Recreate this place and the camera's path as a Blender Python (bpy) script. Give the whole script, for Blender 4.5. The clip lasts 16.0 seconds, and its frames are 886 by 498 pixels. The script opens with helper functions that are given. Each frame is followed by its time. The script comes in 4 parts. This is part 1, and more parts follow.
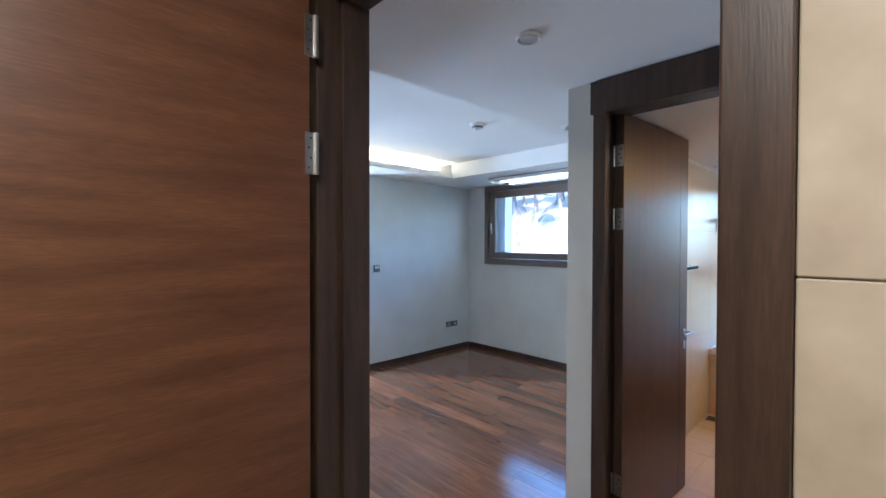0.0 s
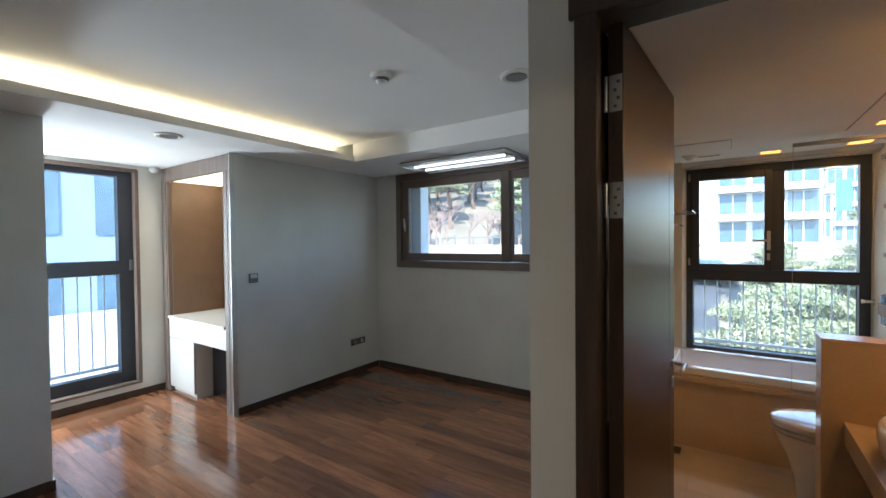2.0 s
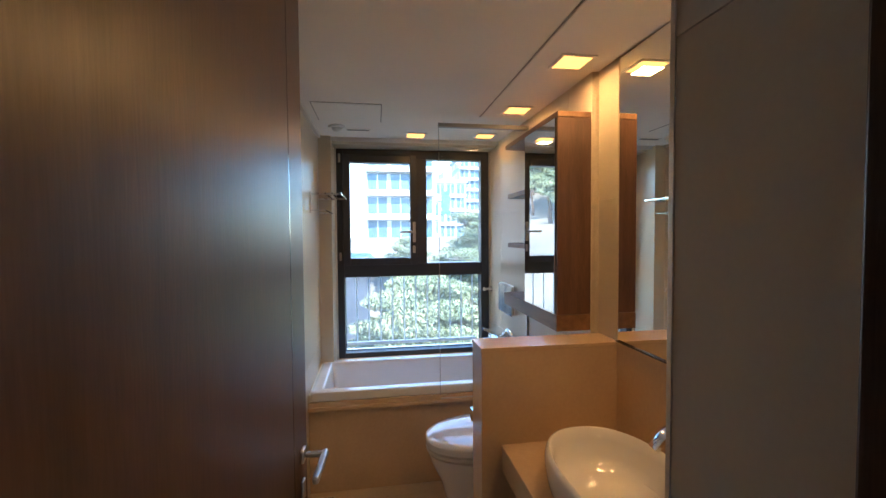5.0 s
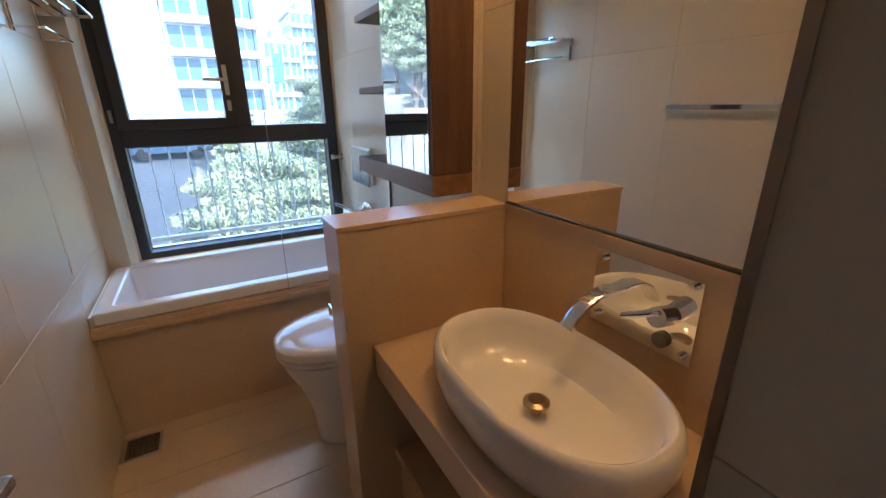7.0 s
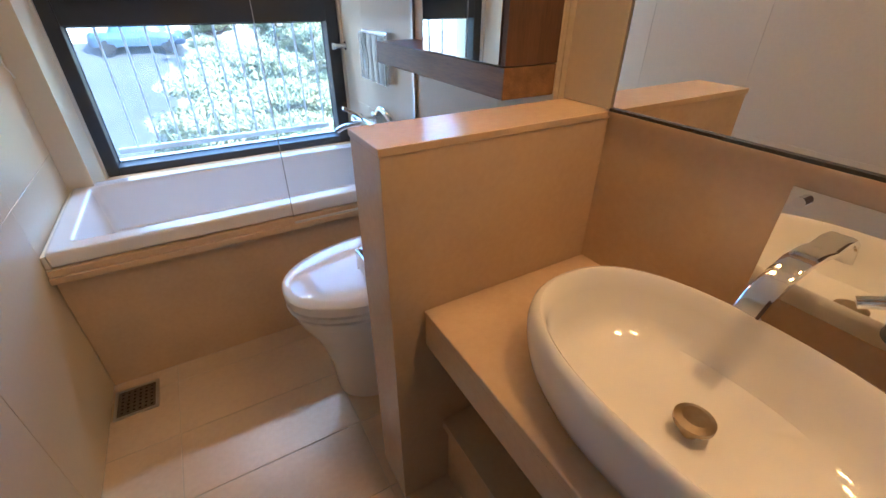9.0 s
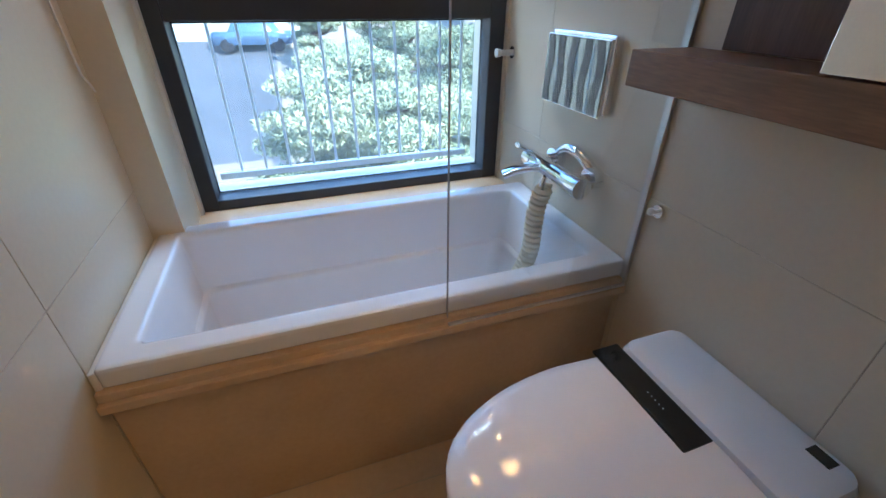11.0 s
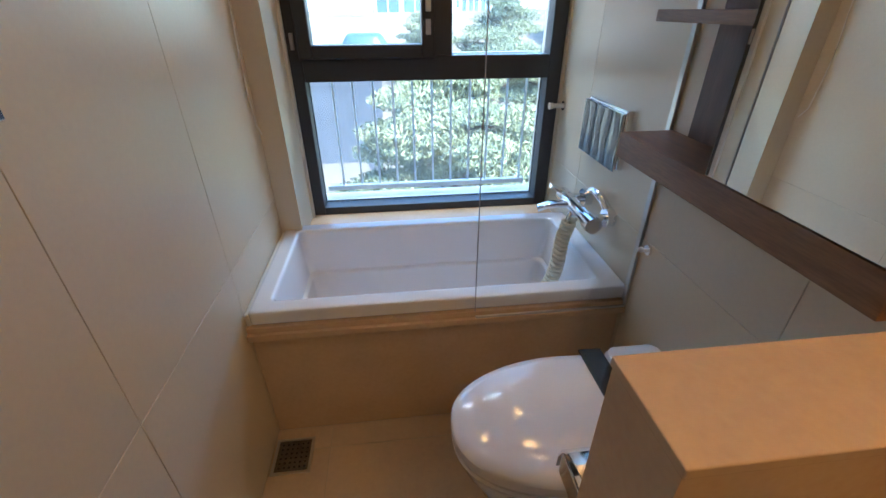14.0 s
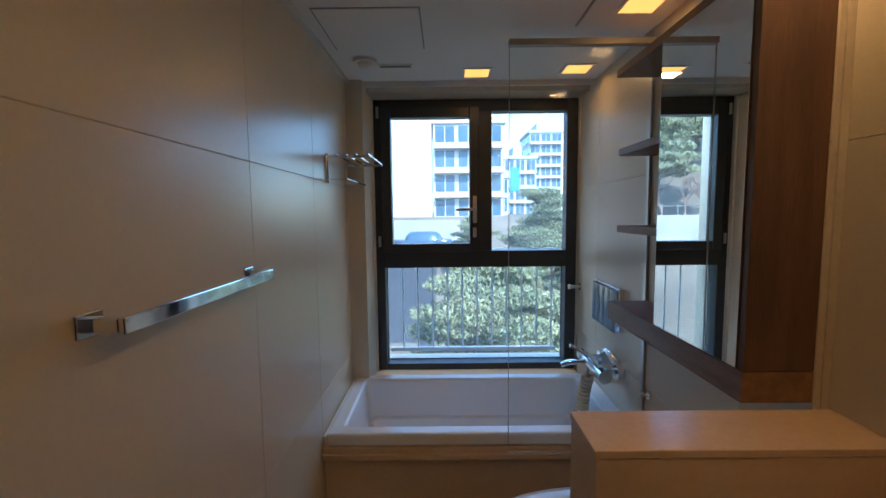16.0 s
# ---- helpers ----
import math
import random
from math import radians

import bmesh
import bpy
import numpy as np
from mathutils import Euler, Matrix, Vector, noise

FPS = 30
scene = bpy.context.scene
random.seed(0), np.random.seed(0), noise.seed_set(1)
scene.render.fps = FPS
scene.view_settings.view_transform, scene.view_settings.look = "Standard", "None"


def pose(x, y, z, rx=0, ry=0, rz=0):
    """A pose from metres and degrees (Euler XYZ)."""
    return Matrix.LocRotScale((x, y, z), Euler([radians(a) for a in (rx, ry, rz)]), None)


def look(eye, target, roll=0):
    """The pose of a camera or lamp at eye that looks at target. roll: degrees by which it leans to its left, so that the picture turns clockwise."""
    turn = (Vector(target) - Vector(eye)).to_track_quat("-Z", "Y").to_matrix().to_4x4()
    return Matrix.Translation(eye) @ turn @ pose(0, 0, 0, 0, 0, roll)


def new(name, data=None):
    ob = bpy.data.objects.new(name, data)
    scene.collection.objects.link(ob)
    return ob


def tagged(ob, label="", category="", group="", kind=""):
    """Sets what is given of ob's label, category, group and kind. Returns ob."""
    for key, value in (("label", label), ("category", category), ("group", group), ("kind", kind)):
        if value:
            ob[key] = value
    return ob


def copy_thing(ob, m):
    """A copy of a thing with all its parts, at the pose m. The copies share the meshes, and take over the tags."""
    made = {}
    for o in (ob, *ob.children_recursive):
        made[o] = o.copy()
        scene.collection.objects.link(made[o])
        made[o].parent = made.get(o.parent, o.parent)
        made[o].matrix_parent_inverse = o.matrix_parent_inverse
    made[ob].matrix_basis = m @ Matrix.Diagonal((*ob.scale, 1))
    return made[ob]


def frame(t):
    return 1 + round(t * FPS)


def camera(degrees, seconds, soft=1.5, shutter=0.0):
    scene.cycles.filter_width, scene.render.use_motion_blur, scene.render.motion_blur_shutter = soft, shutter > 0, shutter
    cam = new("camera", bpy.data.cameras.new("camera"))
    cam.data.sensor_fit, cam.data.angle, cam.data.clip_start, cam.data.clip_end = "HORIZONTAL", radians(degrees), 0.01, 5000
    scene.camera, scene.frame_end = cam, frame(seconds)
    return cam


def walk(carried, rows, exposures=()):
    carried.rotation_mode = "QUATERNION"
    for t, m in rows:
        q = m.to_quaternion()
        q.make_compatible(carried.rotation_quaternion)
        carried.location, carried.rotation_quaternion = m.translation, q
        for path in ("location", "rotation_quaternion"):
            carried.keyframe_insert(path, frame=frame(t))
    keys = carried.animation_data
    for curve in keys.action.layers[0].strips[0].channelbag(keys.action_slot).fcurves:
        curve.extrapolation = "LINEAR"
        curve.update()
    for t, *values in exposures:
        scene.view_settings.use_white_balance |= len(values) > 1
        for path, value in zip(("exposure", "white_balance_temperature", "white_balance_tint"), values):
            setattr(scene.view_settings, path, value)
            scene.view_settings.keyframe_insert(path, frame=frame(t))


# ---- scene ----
cam = camera(93.3, 16.0)
PATH = [
    (0, (0.375, 0.148, 1.442), (-1.066, 1.535, 1.412), 0.1),
    (0.5, (0.179, 0.35, 1.461), (-1.258, 1.74, 1.421), -0.2),
    (1, (-0.02, 0.511, 1.428), (-1.436, 1.923, 1.393), -0.4),
    (1.5, (-0.147, 0.696, 1.422), (-1.505, 2.164, 1.394), -0.4),
    (2, (-0.203, 0.87, 1.447), (-1.334, 2.519, 1.409), -0.6),
    (2.5, (-0.254, 1.029, 1.457), (-0.963, 2.899, 1.412), -0.8),
    (3, (-0.29, 1.142, 1.451), (-0.657, 3.108, 1.4), -0.9),
    (3.5, (-0.284, 1.303, 1.441), (-0.45, 3.295, 1.381), -1.1),
    (4, (-0.277, 1.505, 1.430), (-0.334, 3.503, 1.375), -1.2),
    (6.5, (-0.143, 2.293, 1.33), (0.73, 4.067, 1.025), -1.0),
    (7, (-0.122, 2.338, 1.284), (0.8, 3.99, 0.635), -0.7),
    (7.5, (-0.111, 2.361, 1.256), (0.794, 3.854, 0.281), -0.5),
    (8, (-0.1, 2.441, 1.235), (0.81, 3.893, 0.204), -0.1),
    (10.5, (-0.133, 3.294, 1.173), (0.516, 4.876, 0.134), 0.5),
    (11, (-0.15, 3.467, 1.159), (0.412, 5.087, 0.13), 0.2),
    (11.5, (-0.141, 3.585, 1.153), (0.348, 5.234, 0.131), 0.2),
    (12, (-0.141, 3.625, 1.157), (0.279, 5.297, 0.143), 0.1),
    (12.5, (-0.153, 3.583, 1.177), (0.219, 5.271, 0.17), 0.2),
    (13, (-0.151, 3.421, 1.243), (0.163, 5.124, 0.243), -0.3),
    (13.5, (-0.139, 3.248, 1.328), (0.121, 4.962, 0.33), -0.7),
    (14, (-0.112, 3.135, 1.36), (0.086, 4.857, 0.363), -0.2),
    (14.5, (-0.095, 3.025, 1.378), (0.031, 4.754, 0.38), 0.1),
    (15, (-0.085, 2.92, 1.392), (-0.019, 4.745, 0.576), -0.2),
    (15.5, (-0.096, 2.83, 1.396), (-0.074, 4.774, 0.927), -0.6),
    (16, (-0.124, 2.651, 1.409), (-0.131, 4.644, 1.236), -0.6),
]
walk(cam, [(t, look(eye, target, roll)) for t, eye, target, roll in PATH],
     exposures=[(0.0, 4.05, 4900, 6), (0.5, 3.8, 5150, 6), (1.0, 3.2, 5600, 4), (1.5, 2.95, 5800, 4), (2.5, 3.2, 6100, 6), (4.0, 3.3, 5800, 6), (6.5, 3.05, 5250, 4), (7.0, 3.15, 5350, 6), (7.5, 3.72, 5300, 6),
                (8.2, 3.95, 5150, 6), (10.5, 3.35, 5050, 2), (11.5, 3.2, 5200, 2), (13.0, 3.2, 5350, 0), (14.5, 3.05, 5250, 3), (15.5, 2.5, 5100, 2), (16.0, 2.25, 5100, 2)])
# ---- world, sun, exposure ----
world = bpy.data.worlds.new("world")
scene.world = world
world.use_nodes = True
wn = world.node_tree
sky = wn.nodes.new("ShaderNodeTexSky")
sky.sky_type, sky.sun_disc = "NISHITA", False
SUN_EL, SUN_AZ = radians(38), radians(150)   # azimuth clockwise from +y
sky.sun_elevation, sky.sun_rotation = SUN_EL, SUN_AZ
sky.air_density, sky.dust_density, sky.ozone_density = 1.0, 0.1, 3.0
wn.links.new(sky.outputs[0], wn.nodes["Background"].inputs[0])
wn.nodes["Background"].inputs[1].default_value = 0.15

sun = new("sun", bpy.data.lights.new("sun", "SUN"))
sun.data.energy, sun.data.angle, sun.data.color = 2.2, radians(0.5), (1.0, 0.95, 0.87)
sdir = Vector((math.sin(SUN_AZ) * math.cos(SUN_EL), math.cos(SUN_AZ) * math.cos(SUN_EL), math.sin(SUN_EL)))
sun.matrix_world = look(sdir * 50, (0, 0, 0))


def area(name, eye, target, sx, sy, power, color):
    lamp = bpy.data.lights.new(name, "AREA")
    lamp.shape, lamp.size, lamp.size_y, lamp.energy, lamp.color = "RECTANGLE", sx, sy, power, color
    ob = new(name, lamp)
    ob.matrix_world = look(eye, target)
    return ob


WARM = (1.0, 0.50, 0.16)
SOFT = (1.0, 0.82, 0.58)
BATH_LAMPS = [(0.035, 4.67), (0.49, 4.63), (0.503, 4.02), (0.503, 3.40), (0.50, 2.80)]
BATH_POWER = [0.09, 0.09, 0.11, 0.28, 0.45]
for (lx, ly), power in zip(BATH_LAMPS, BATH_POWER):
    area("downlight_glow", (lx, ly, 2.036), (lx, ly, 0), 0.085, 0.085, power, WARM)
# unseen fill lamp added in the bay opening, standing in for sky light
area("bay_sky_fill", (-4.915, 1.70, 1.15), (-3.0, 2.2, 1.0), 0.17, 1.75, 6.8, (0.84, 0.92, 1.0))
# added lamp, out of sight above the bathroom window, boosts the sky's light
area("window_sky_fill", (0.05, 5.42, 2.42), (0.0, 3.6, 0.35), 1.0, 0.45, 7.5, (0.88, 0.94, 1.0))
area("hall_glow", (0.45, -0.35, 2.28), (0.1, -0.2, 0), 0.3, 0.3, 2.1, (1.0, 0.78, 0.56))
area("niche_glow", (-4.2, 3.0, 2.055), (-4.2, 3.0, 0), 0.8, 0.3, 0.35, SOFT)

# ---- materials ----
MATS = {}


def mat(name, base, rough=0.5, metal=0.0, var=0.12, scale=6.0, fine=60.0, bump=0.05, stretch=(1, 1, 1), second=None,
        rand=0.0, coat=0.0, spec=0.5, roughvar=0.1):
    """A surface with colour variation at two scales, uneven gloss and fine relief."""
    m = bpy.data.materials.new(name)
    m.use_nodes = True
    nt = m.node_tree
    b = nt.nodes["Principled BSDF"]
    n, l = nt.nodes.new, nt.links.new
    tc = n("ShaderNodeTexCoord")
    mp = n("ShaderNodeMapping")
    mp.inputs["Scale"].default_value = stretch
    l(tc.outputs["Object"], mp.inputs["Vector"])
    info = n("ShaderNodeObjectInfo")
    add = n("ShaderNodeVectorMath")
    add.operation = "ADD"
    comb = n("ShaderNodeMath")
    comb.operation = "MULTIPLY"
    comb.inputs[1].default_value = 37.0 if rand else 0.0
    l(info.outputs["Random"], comb.inputs[0])
    l(mp.outputs[0], add.inputs[0])
    l(comb.outputs[0], add.inputs[1])
    big, small = n("ShaderNodeTexNoise"), n("ShaderNodeTexNoise")
    big.inputs["Scale"].default_value, big.inputs["Detail"].default_value = scale, 5
    small.inputs["Scale"].default_value, small.inputs["Detail"].default_value = fine, 4
    l(add.outputs[0], big.inputs["Vector"])
    l(add.outputs[0], small.inputs["Vector"])
    mix = n("ShaderNodeMix")
    mix.data_type = "RGBA"
    lo = second or tuple(c * (1 - var) for c in base)
    hi = base if second else tuple(min(1, c * (1 + var * 0.6)) for c in base)
    mix.inputs["A"].default_value, mix.inputs["B"].default_value = (*lo, 1), (*hi, 1)
    ramp = n("ShaderNodeMapRange")
    ramp.inputs["From Min"].default_value, ramp.inputs["From Max"].default_value = 0.32, 0.68
    l(big.outputs["Fac"], ramp.inputs["Value"])
    l(ramp.outputs[0], mix.inputs["Factor"])
    mul = n("ShaderNodeMix")
    mul.data_type, mul.blend_type = "RGBA", "OVERLAY"
    mul.inputs["Factor"].default_value = min(1, var * 1.5)
    l(mix.outputs["Result"], mul.inputs["A"])
    l(small.outputs["Color"], mul.inputs["B"])
    bw = n("ShaderNodeRGBToBW")
    l(small.outputs["Color"], bw.inputs[0])
    l(bw.outputs[0], mul.inputs["B"])
    out = mul.outputs["Result"]
    if rand:
        hsv = n("ShaderNodeHueSaturation")
        mr = n("ShaderNodeMapRange")
        mr.inputs["To Min"].default_value, mr.inputs["To Max"].default_value = 1 - rand, 1 + rand
        l(info.outputs["Random"], mr.inputs["Value"])
        l(mr.outputs[0], hsv.inputs["Value"])
        l(out, hsv.inputs["Color"])
        out = hsv.outputs[0]
    l(out, b.inputs["Base Color"])
    rr = n("ShaderNodeMapRange")
    rr.inputs["To Min"].default_value, rr.inputs["To Max"].default_value = max(0, rough - roughvar * rough), min(1, rough + roughvar * rough)
    l(big.outputs["Fac"], rr.inputs["Value"])
    l(rr.outputs[0], b.inputs["Roughness"])
    b.inputs["Metallic"].default_value = metal
    b.inputs["Specular IOR Level"].default_value = spec
    b.inputs["Coat Weight"].default_value = coat
    b.inputs["Coat Roughness"].default_value = 0.08
    if bump:
        bp = n("ShaderNodeBump")
        bp.inputs["Strength"].default_value, bp.inputs["Distance"].default_value = bump, 0.004
        l(small.outputs["Fac"], bp.inputs["Height"])
        l(bp.outputs[0], b.inputs["Normal"])
    MATS[name] = m
    return m


def emit(name, color, strength):
    m = bpy.data.materials.new(name)
    m.use_nodes = True
    b = m.node_tree.nodes["Principled BSDF"]
    b.inputs["Base Color"].default_value = (*color, 1)
    b.inputs["Emission Color"].default_value = (*color, 1)
    b.inputs["Emission Strength"].default_value = strength
    return m


def pane_mat(name, tint, gloss=1.0, veil=0.0):
    m = bpy.data.materials.new(name)
    m.use_nodes = True
    nt = m.node_tree
    nt.nodes.remove(nt.nodes["Principled BSDF"])
    tr, gl, fr, mx = (nt.nodes.new(k) for k in ("ShaderNodeBsdfTransparent", "ShaderNodeBsdfGlossy", "ShaderNodeFresnel", "ShaderNodeMixShader"))
    tr.inputs[0].default_value = (*tint, 1)
    gl.inputs["Roughness"].default_value = 0.0
    fr.inputs[0].default_value = 1.45
    mu = nt.nodes.new("ShaderNodeMath")
    mu.operation = "MULTIPLY"
    mu.inputs[1].default_value = gloss
    nt.links.new(fr.outputs[0], mu.inputs[0])
    nt.links.new(mu.outputs[0], mx.inputs[0])
    nt.links.new(tr.outputs[0], mx.inputs[1])
    nt.links.new(gl.outputs[0], mx.inputs[2])
    # translucent share imitating window glare as a pale, uneven veil
    haze, veiled = nt.nodes.new("ShaderNodeBsdfTranslucent"), nt.nodes.new("ShaderNodeMixShader")
    haze.inputs[0].default_value = (0.8, 0.8, 0.8, 1)
    veil_noise = nt.nodes.new("ShaderNodeTexNoise")
    veil_noise.inputs["Scale"].default_value, veil_noise.inputs["Detail"].default_value = 3.0, 4
    span = nt.nodes.new("ShaderNodeMapRange")
    span.inputs["To Min"].default_value, span.inputs["To Max"].default_value = veil * 0.7, veil * 1.3
    nt.links.new(veil_noise.outputs["Fac"], span.inputs["Value"])
    nt.links.new(span.outputs[0], veiled.inputs[0])
    nt.links.new(mx.outputs[0], veiled.inputs[1])
    nt.links.new(haze.outputs[0], veiled.inputs[2])
    nt.links.new(veiled.outputs[0], nt.nodes["Material Output"].inputs[0])
    return m


M_WALL = mat("wall_paper", (0.66, 0.65, 0.60), 0.85, var=0.06, scale=2.5, fine=180, bump=0.12)
M_CEIL = mat("ceiling_paint", (0.80, 0.79, 0.77), 0.9, var=0.04, scale=1.5, fine=200, bump=0.06)
M_PLANK = mat("oak_plank", (0.29, 0.125, 0.060), 0.15, var=0.30, scale=3, fine=26, bump=0.05, stretch=(1.0, 9, 9),
              second=(0.17, 0.068, 0.032), rand=0.34, coat=0.4)
M_GAP = mat("floor_gap", (0.03, 0.018, 0.012), 0.7)
M_DARK = mat("wenge_frame", (0.052, 0.030, 0.019), 0.42, var=0.4, scale=4, fine=40, bump=0.08, stretch=(9, 9, 0.8))
M_LEAF = mat("walnut_leaf", (0.15, 0.066, 0.030), 0.36, var=0.35, scale=2.2, fine=22, bump=0.06, stretch=(1.2, 1.2, 12), second=(0.095, 0.040, 0.019))
M_BLEAF = mat("dark_walnut_leaf", (0.085, 0.041, 0.026), 0.34, var=0.35, scale=2.5, fine=24, bump=0.05, stretch=(10, 10, 0.9), second=(0.055, 0.027, 0.018))
# one walnut: boards lightened for the light on them, uprights left darker
M_WOODLIT = mat("walnut_lit_board", (0.23, 0.128, 0.062), 0.42, var=0.35, scale=3, fine=30, bump=0.06, stretch=(10, 0.9, 10), second=(0.14, 0.076, 0.038))
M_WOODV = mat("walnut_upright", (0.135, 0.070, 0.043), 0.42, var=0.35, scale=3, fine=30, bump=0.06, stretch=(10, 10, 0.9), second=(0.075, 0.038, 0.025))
M_TILE = mat("beige_tile", (0.62, 0.55, 0.415), 0.28, var=0.05, scale=0.9, fine=90, bump=0.04, second=(0.600, 0.530, 0.398), rand=0.025, roughvar=0.02)
M_FTILE = mat("beige_floor_tile", (0.60, 0.48, 0.345), 0.30, var=0.10, scale=3, fine=60, bump=0.05, second=(0.54, 0.425, 0.30), rand=0.04)
M_GROUT = mat("grout", (0.50, 0.44, 0.34), 0.85)
M_STONE = mat("beige_stone", (0.63, 0.475, 0.315), 0.24, var=0.09, scale=4, fine=70, bump=0.04, second=(0.56, 0.415, 0.27))
M_MARBLE = mat("cream_marble", (0.60, 0.53, 0.42), 0.16, var=0.25, scale=5, fine=14, bump=0.0, second=(0.47, 0.40, 0.30))
M_CERAMIC = mat("white_ceramic", (0.80, 0.79, 0.78), 0.07, var=0.02, bump=0.0, coat=0.4)
M_TUB = mat("white_acrylic", (0.78, 0.79, 0.82), 0.16, var=0.02, bump=0.0, coat=0.3)
M_CHROME = mat("chrome", (0.82, 0.83, 0.85), 0.06, 1.0, var=0.02, bump=0.0)
M_STEEL = mat("brushed_steel", (0.60, 0.60, 0.58), 0.30, 1.0, var=0.1, fine=120)
M_BRONZE = mat("aged_drain_metal", (0.42, 0.33, 0.22), 0.28, 1.0, var=0.2)
M_DRAIN = mat("stained_drain_steel", (0.16, 0.135, 0.105), 0.45, 0.6, var=0.25)
M_MIRROR = mat("mirror_silver", (0.88, 0.89, 0.87), 0.0, 1.0, var=0.0, bump=0.0)
M_TINT = mat("tinted_mirror", (0.27, 0.29, 0.28), 0.04, 1.0, var=0.05, scale=12, fine=9, bump=0.08)
M_ALU = mat("dark_aluminium", (0.040, 0.045, 0.055), 0.38, 0.2, var=0.1, fine=120)
M_TAUPE = mat("taupe_window_frame", (0.155, 0.118, 0.092), 0.45, var=0.12, fine=90, bump=0.04)
M_BLACK = mat("black_gloss", (0.008, 0.008, 0.010), 0.10, var=0.1, bump=0.0, coat=0.5)
M_GREY = mat("grey_plastic", (0.13, 0.13, 0.125), 0.42, var=0.05)
M_WHITEPL = mat("white_plastic", (0.74, 0.73, 0.70), 0.38, var=0.04)
M_CREAM = mat("cream_rubber_hose", (0.70, 0.64, 0.46), 0.45, var=0.1)
M_GASKET = mat("grey_seal", (0.30, 0.30, 0.31), 0.5, var=0.05)
M_VANITY = mat("pale_vanity_paint", (0.68, 0.66, 0.61), 0.35, var=0.03)
M_PANEL = mat("brown_vanity_back", (0.20, 0.125, 0.078), 0.5, var=0.12, scale=3, fine=60)
M_TRIMWOOD = mat("greyed_trim_wood", (0.17, 0.125, 0.10), 0.5, var=0.25, scale=4, fine=40, stretch=(9, 9, 0.8))
M_LAMP = emit("warm_diffuser", (1.0, 0.37, 0.07), 0.40)
M_LED = emit("led_strip", (1.0, 0.84, 0.56), 2.0)
M_TUBE = emit("fluorescent_tube", (0.95, 0.97, 1.0), 0.28)
M_NICHE = emit("niche_diffuser", (1.0, 0.86, 0.62), 0.25)
# last value lays the painted glare veil over the view outside
M_GLASS = pane_mat("window_glass", (0.97, 0.985, 0.99), 0.6, 0.055)
M_SCREEN = pane_mat("shower_glass", (0.985, 0.992, 0.992), 0.3)
M_BARS = mat("galvanised_bar", (0.60, 0.63, 0.66), 0.5, 0.0, var=0.1)
M_ASPHALT = mat("asphalt", (0.055, 0.057, 0.062), 0.9, var=0.25, scale=0.4, fine=30, bump=0.3)
M_SOIL = mat("hill_soil", (0.20, 0.165, 0.12), 0.95, var=0.35, scale=0.15, fine=4, bump=0.3)
M_WHITEB = mat("white_facade", (0.52, 0.52, 0.515), 0.7, var=0.06, scale=0.3, fine=5)
M_BLUEG = mat("blue_glazing", (0.07, 0.12, 0.17), 0.25, var=0.3, scale=0.5, fine=3, bump=0)
M_BLUEW = mat("blue_grey_cladding", (0.20, 0.26, 0.33), 0.5, var=0.12, scale=0.4, fine=4)
M_BLUEP = mat("blue_panel", (0.06, 0.24, 0.40), 0.4, var=0.1, scale=0.5)
M_NEEDLE = mat("pine_needles", (0.32, 0.325, 0.19), 0.85, spec=0.15, var=0.45, scale=0.9, fine=9, bump=0, second=(0.17, 0.20, 0.115), rand=0.12)
M_BARK = mat("pine_bark", (0.12, 0.075, 0.05), 0.9, var=0.4, scale=4, fine=25, bump=0.5)
M_TWIG = mat("bare_twigs", (0.24, 0.165, 0.135), 0.9, var=0.3, scale=0.6, fine=8, rand=0.2)
M_CAR = mat("dark_blue_car_paint", (0.05, 0.08, 0.13), 0.2, 0.2, var=0.05, bump=0, coat=0.6)
M_CONC = mat("concrete", (0.36, 0.35, 0.33), 0.85, var=0.15, scale=0.8, fine=15, bump=0.2)

# ---- building blocks ----
BASE = {}


def thing(name, base, label, category, group="", kind=""):
    ob = new(name)
    ob.location = base
    ob.empty_display_size = 0.1
    BASE[ob] = Vector(base)
    return tagged(ob, label, category, group, kind)


def put_mesh(name, bm, material, smooth=False):
    me = bpy.data.meshes.new(name)
    bmesh.ops.recalc_face_normals(bm, faces=bm.faces)
    if smooth:
        for e in bm.edges:
            e.smooth = len(e.link_faces) == 2 and e.calc_face_angle(0) < 0.7
    bm.to_mesh(me)
    bm.free()
    me.materials.append(material)
    if smooth:
        me.polygons.foreach_set("use_smooth", [True] * len(me.polygons))
    return new(name, me)


def part(name, bm, material, parent, label="", smooth=False):
    """bm in world metres; becomes a child mesh of a thing or part."""
    b = BASE[parent]
    bmesh.ops.translate(bm, vec=-b, verts=bm.verts)
    ob = put_mesh(name, bm, material, smooth)
    ob.parent = parent
    BASE[ob] = b
    return tagged(ob, label)


def solo(name, bm, material, label, category="", group="", kind="", smooth=False):
    ob = put_mesh(name, bm, material, smooth)
    BASE[ob] = Vector((0, 0, 0))
    return tagged(ob, label, category, group, kind)


def box(bm, x0, y0, z0, x1, y1, z1, bevel=0.0, seg=2):
    r = bmesh.ops.create_cube(bm, size=1.0)
    v = r["verts"]
    bmesh.ops.scale(bm, vec=(x1 - x0, y1 - y0, z1 - z0), verts=v)
    bmesh.ops.translate(bm, vec=((x0 + x1) / 2, (y0 + y1) / 2, (z0 + z1) / 2), verts=v)
    if bevel:
        e = list({e for w in v for e in w.link_edges})
        bmesh.ops.bevel(bm, geom=e, offset=bevel, segments=seg, affect="EDGES", profile=0.5)
    return bm


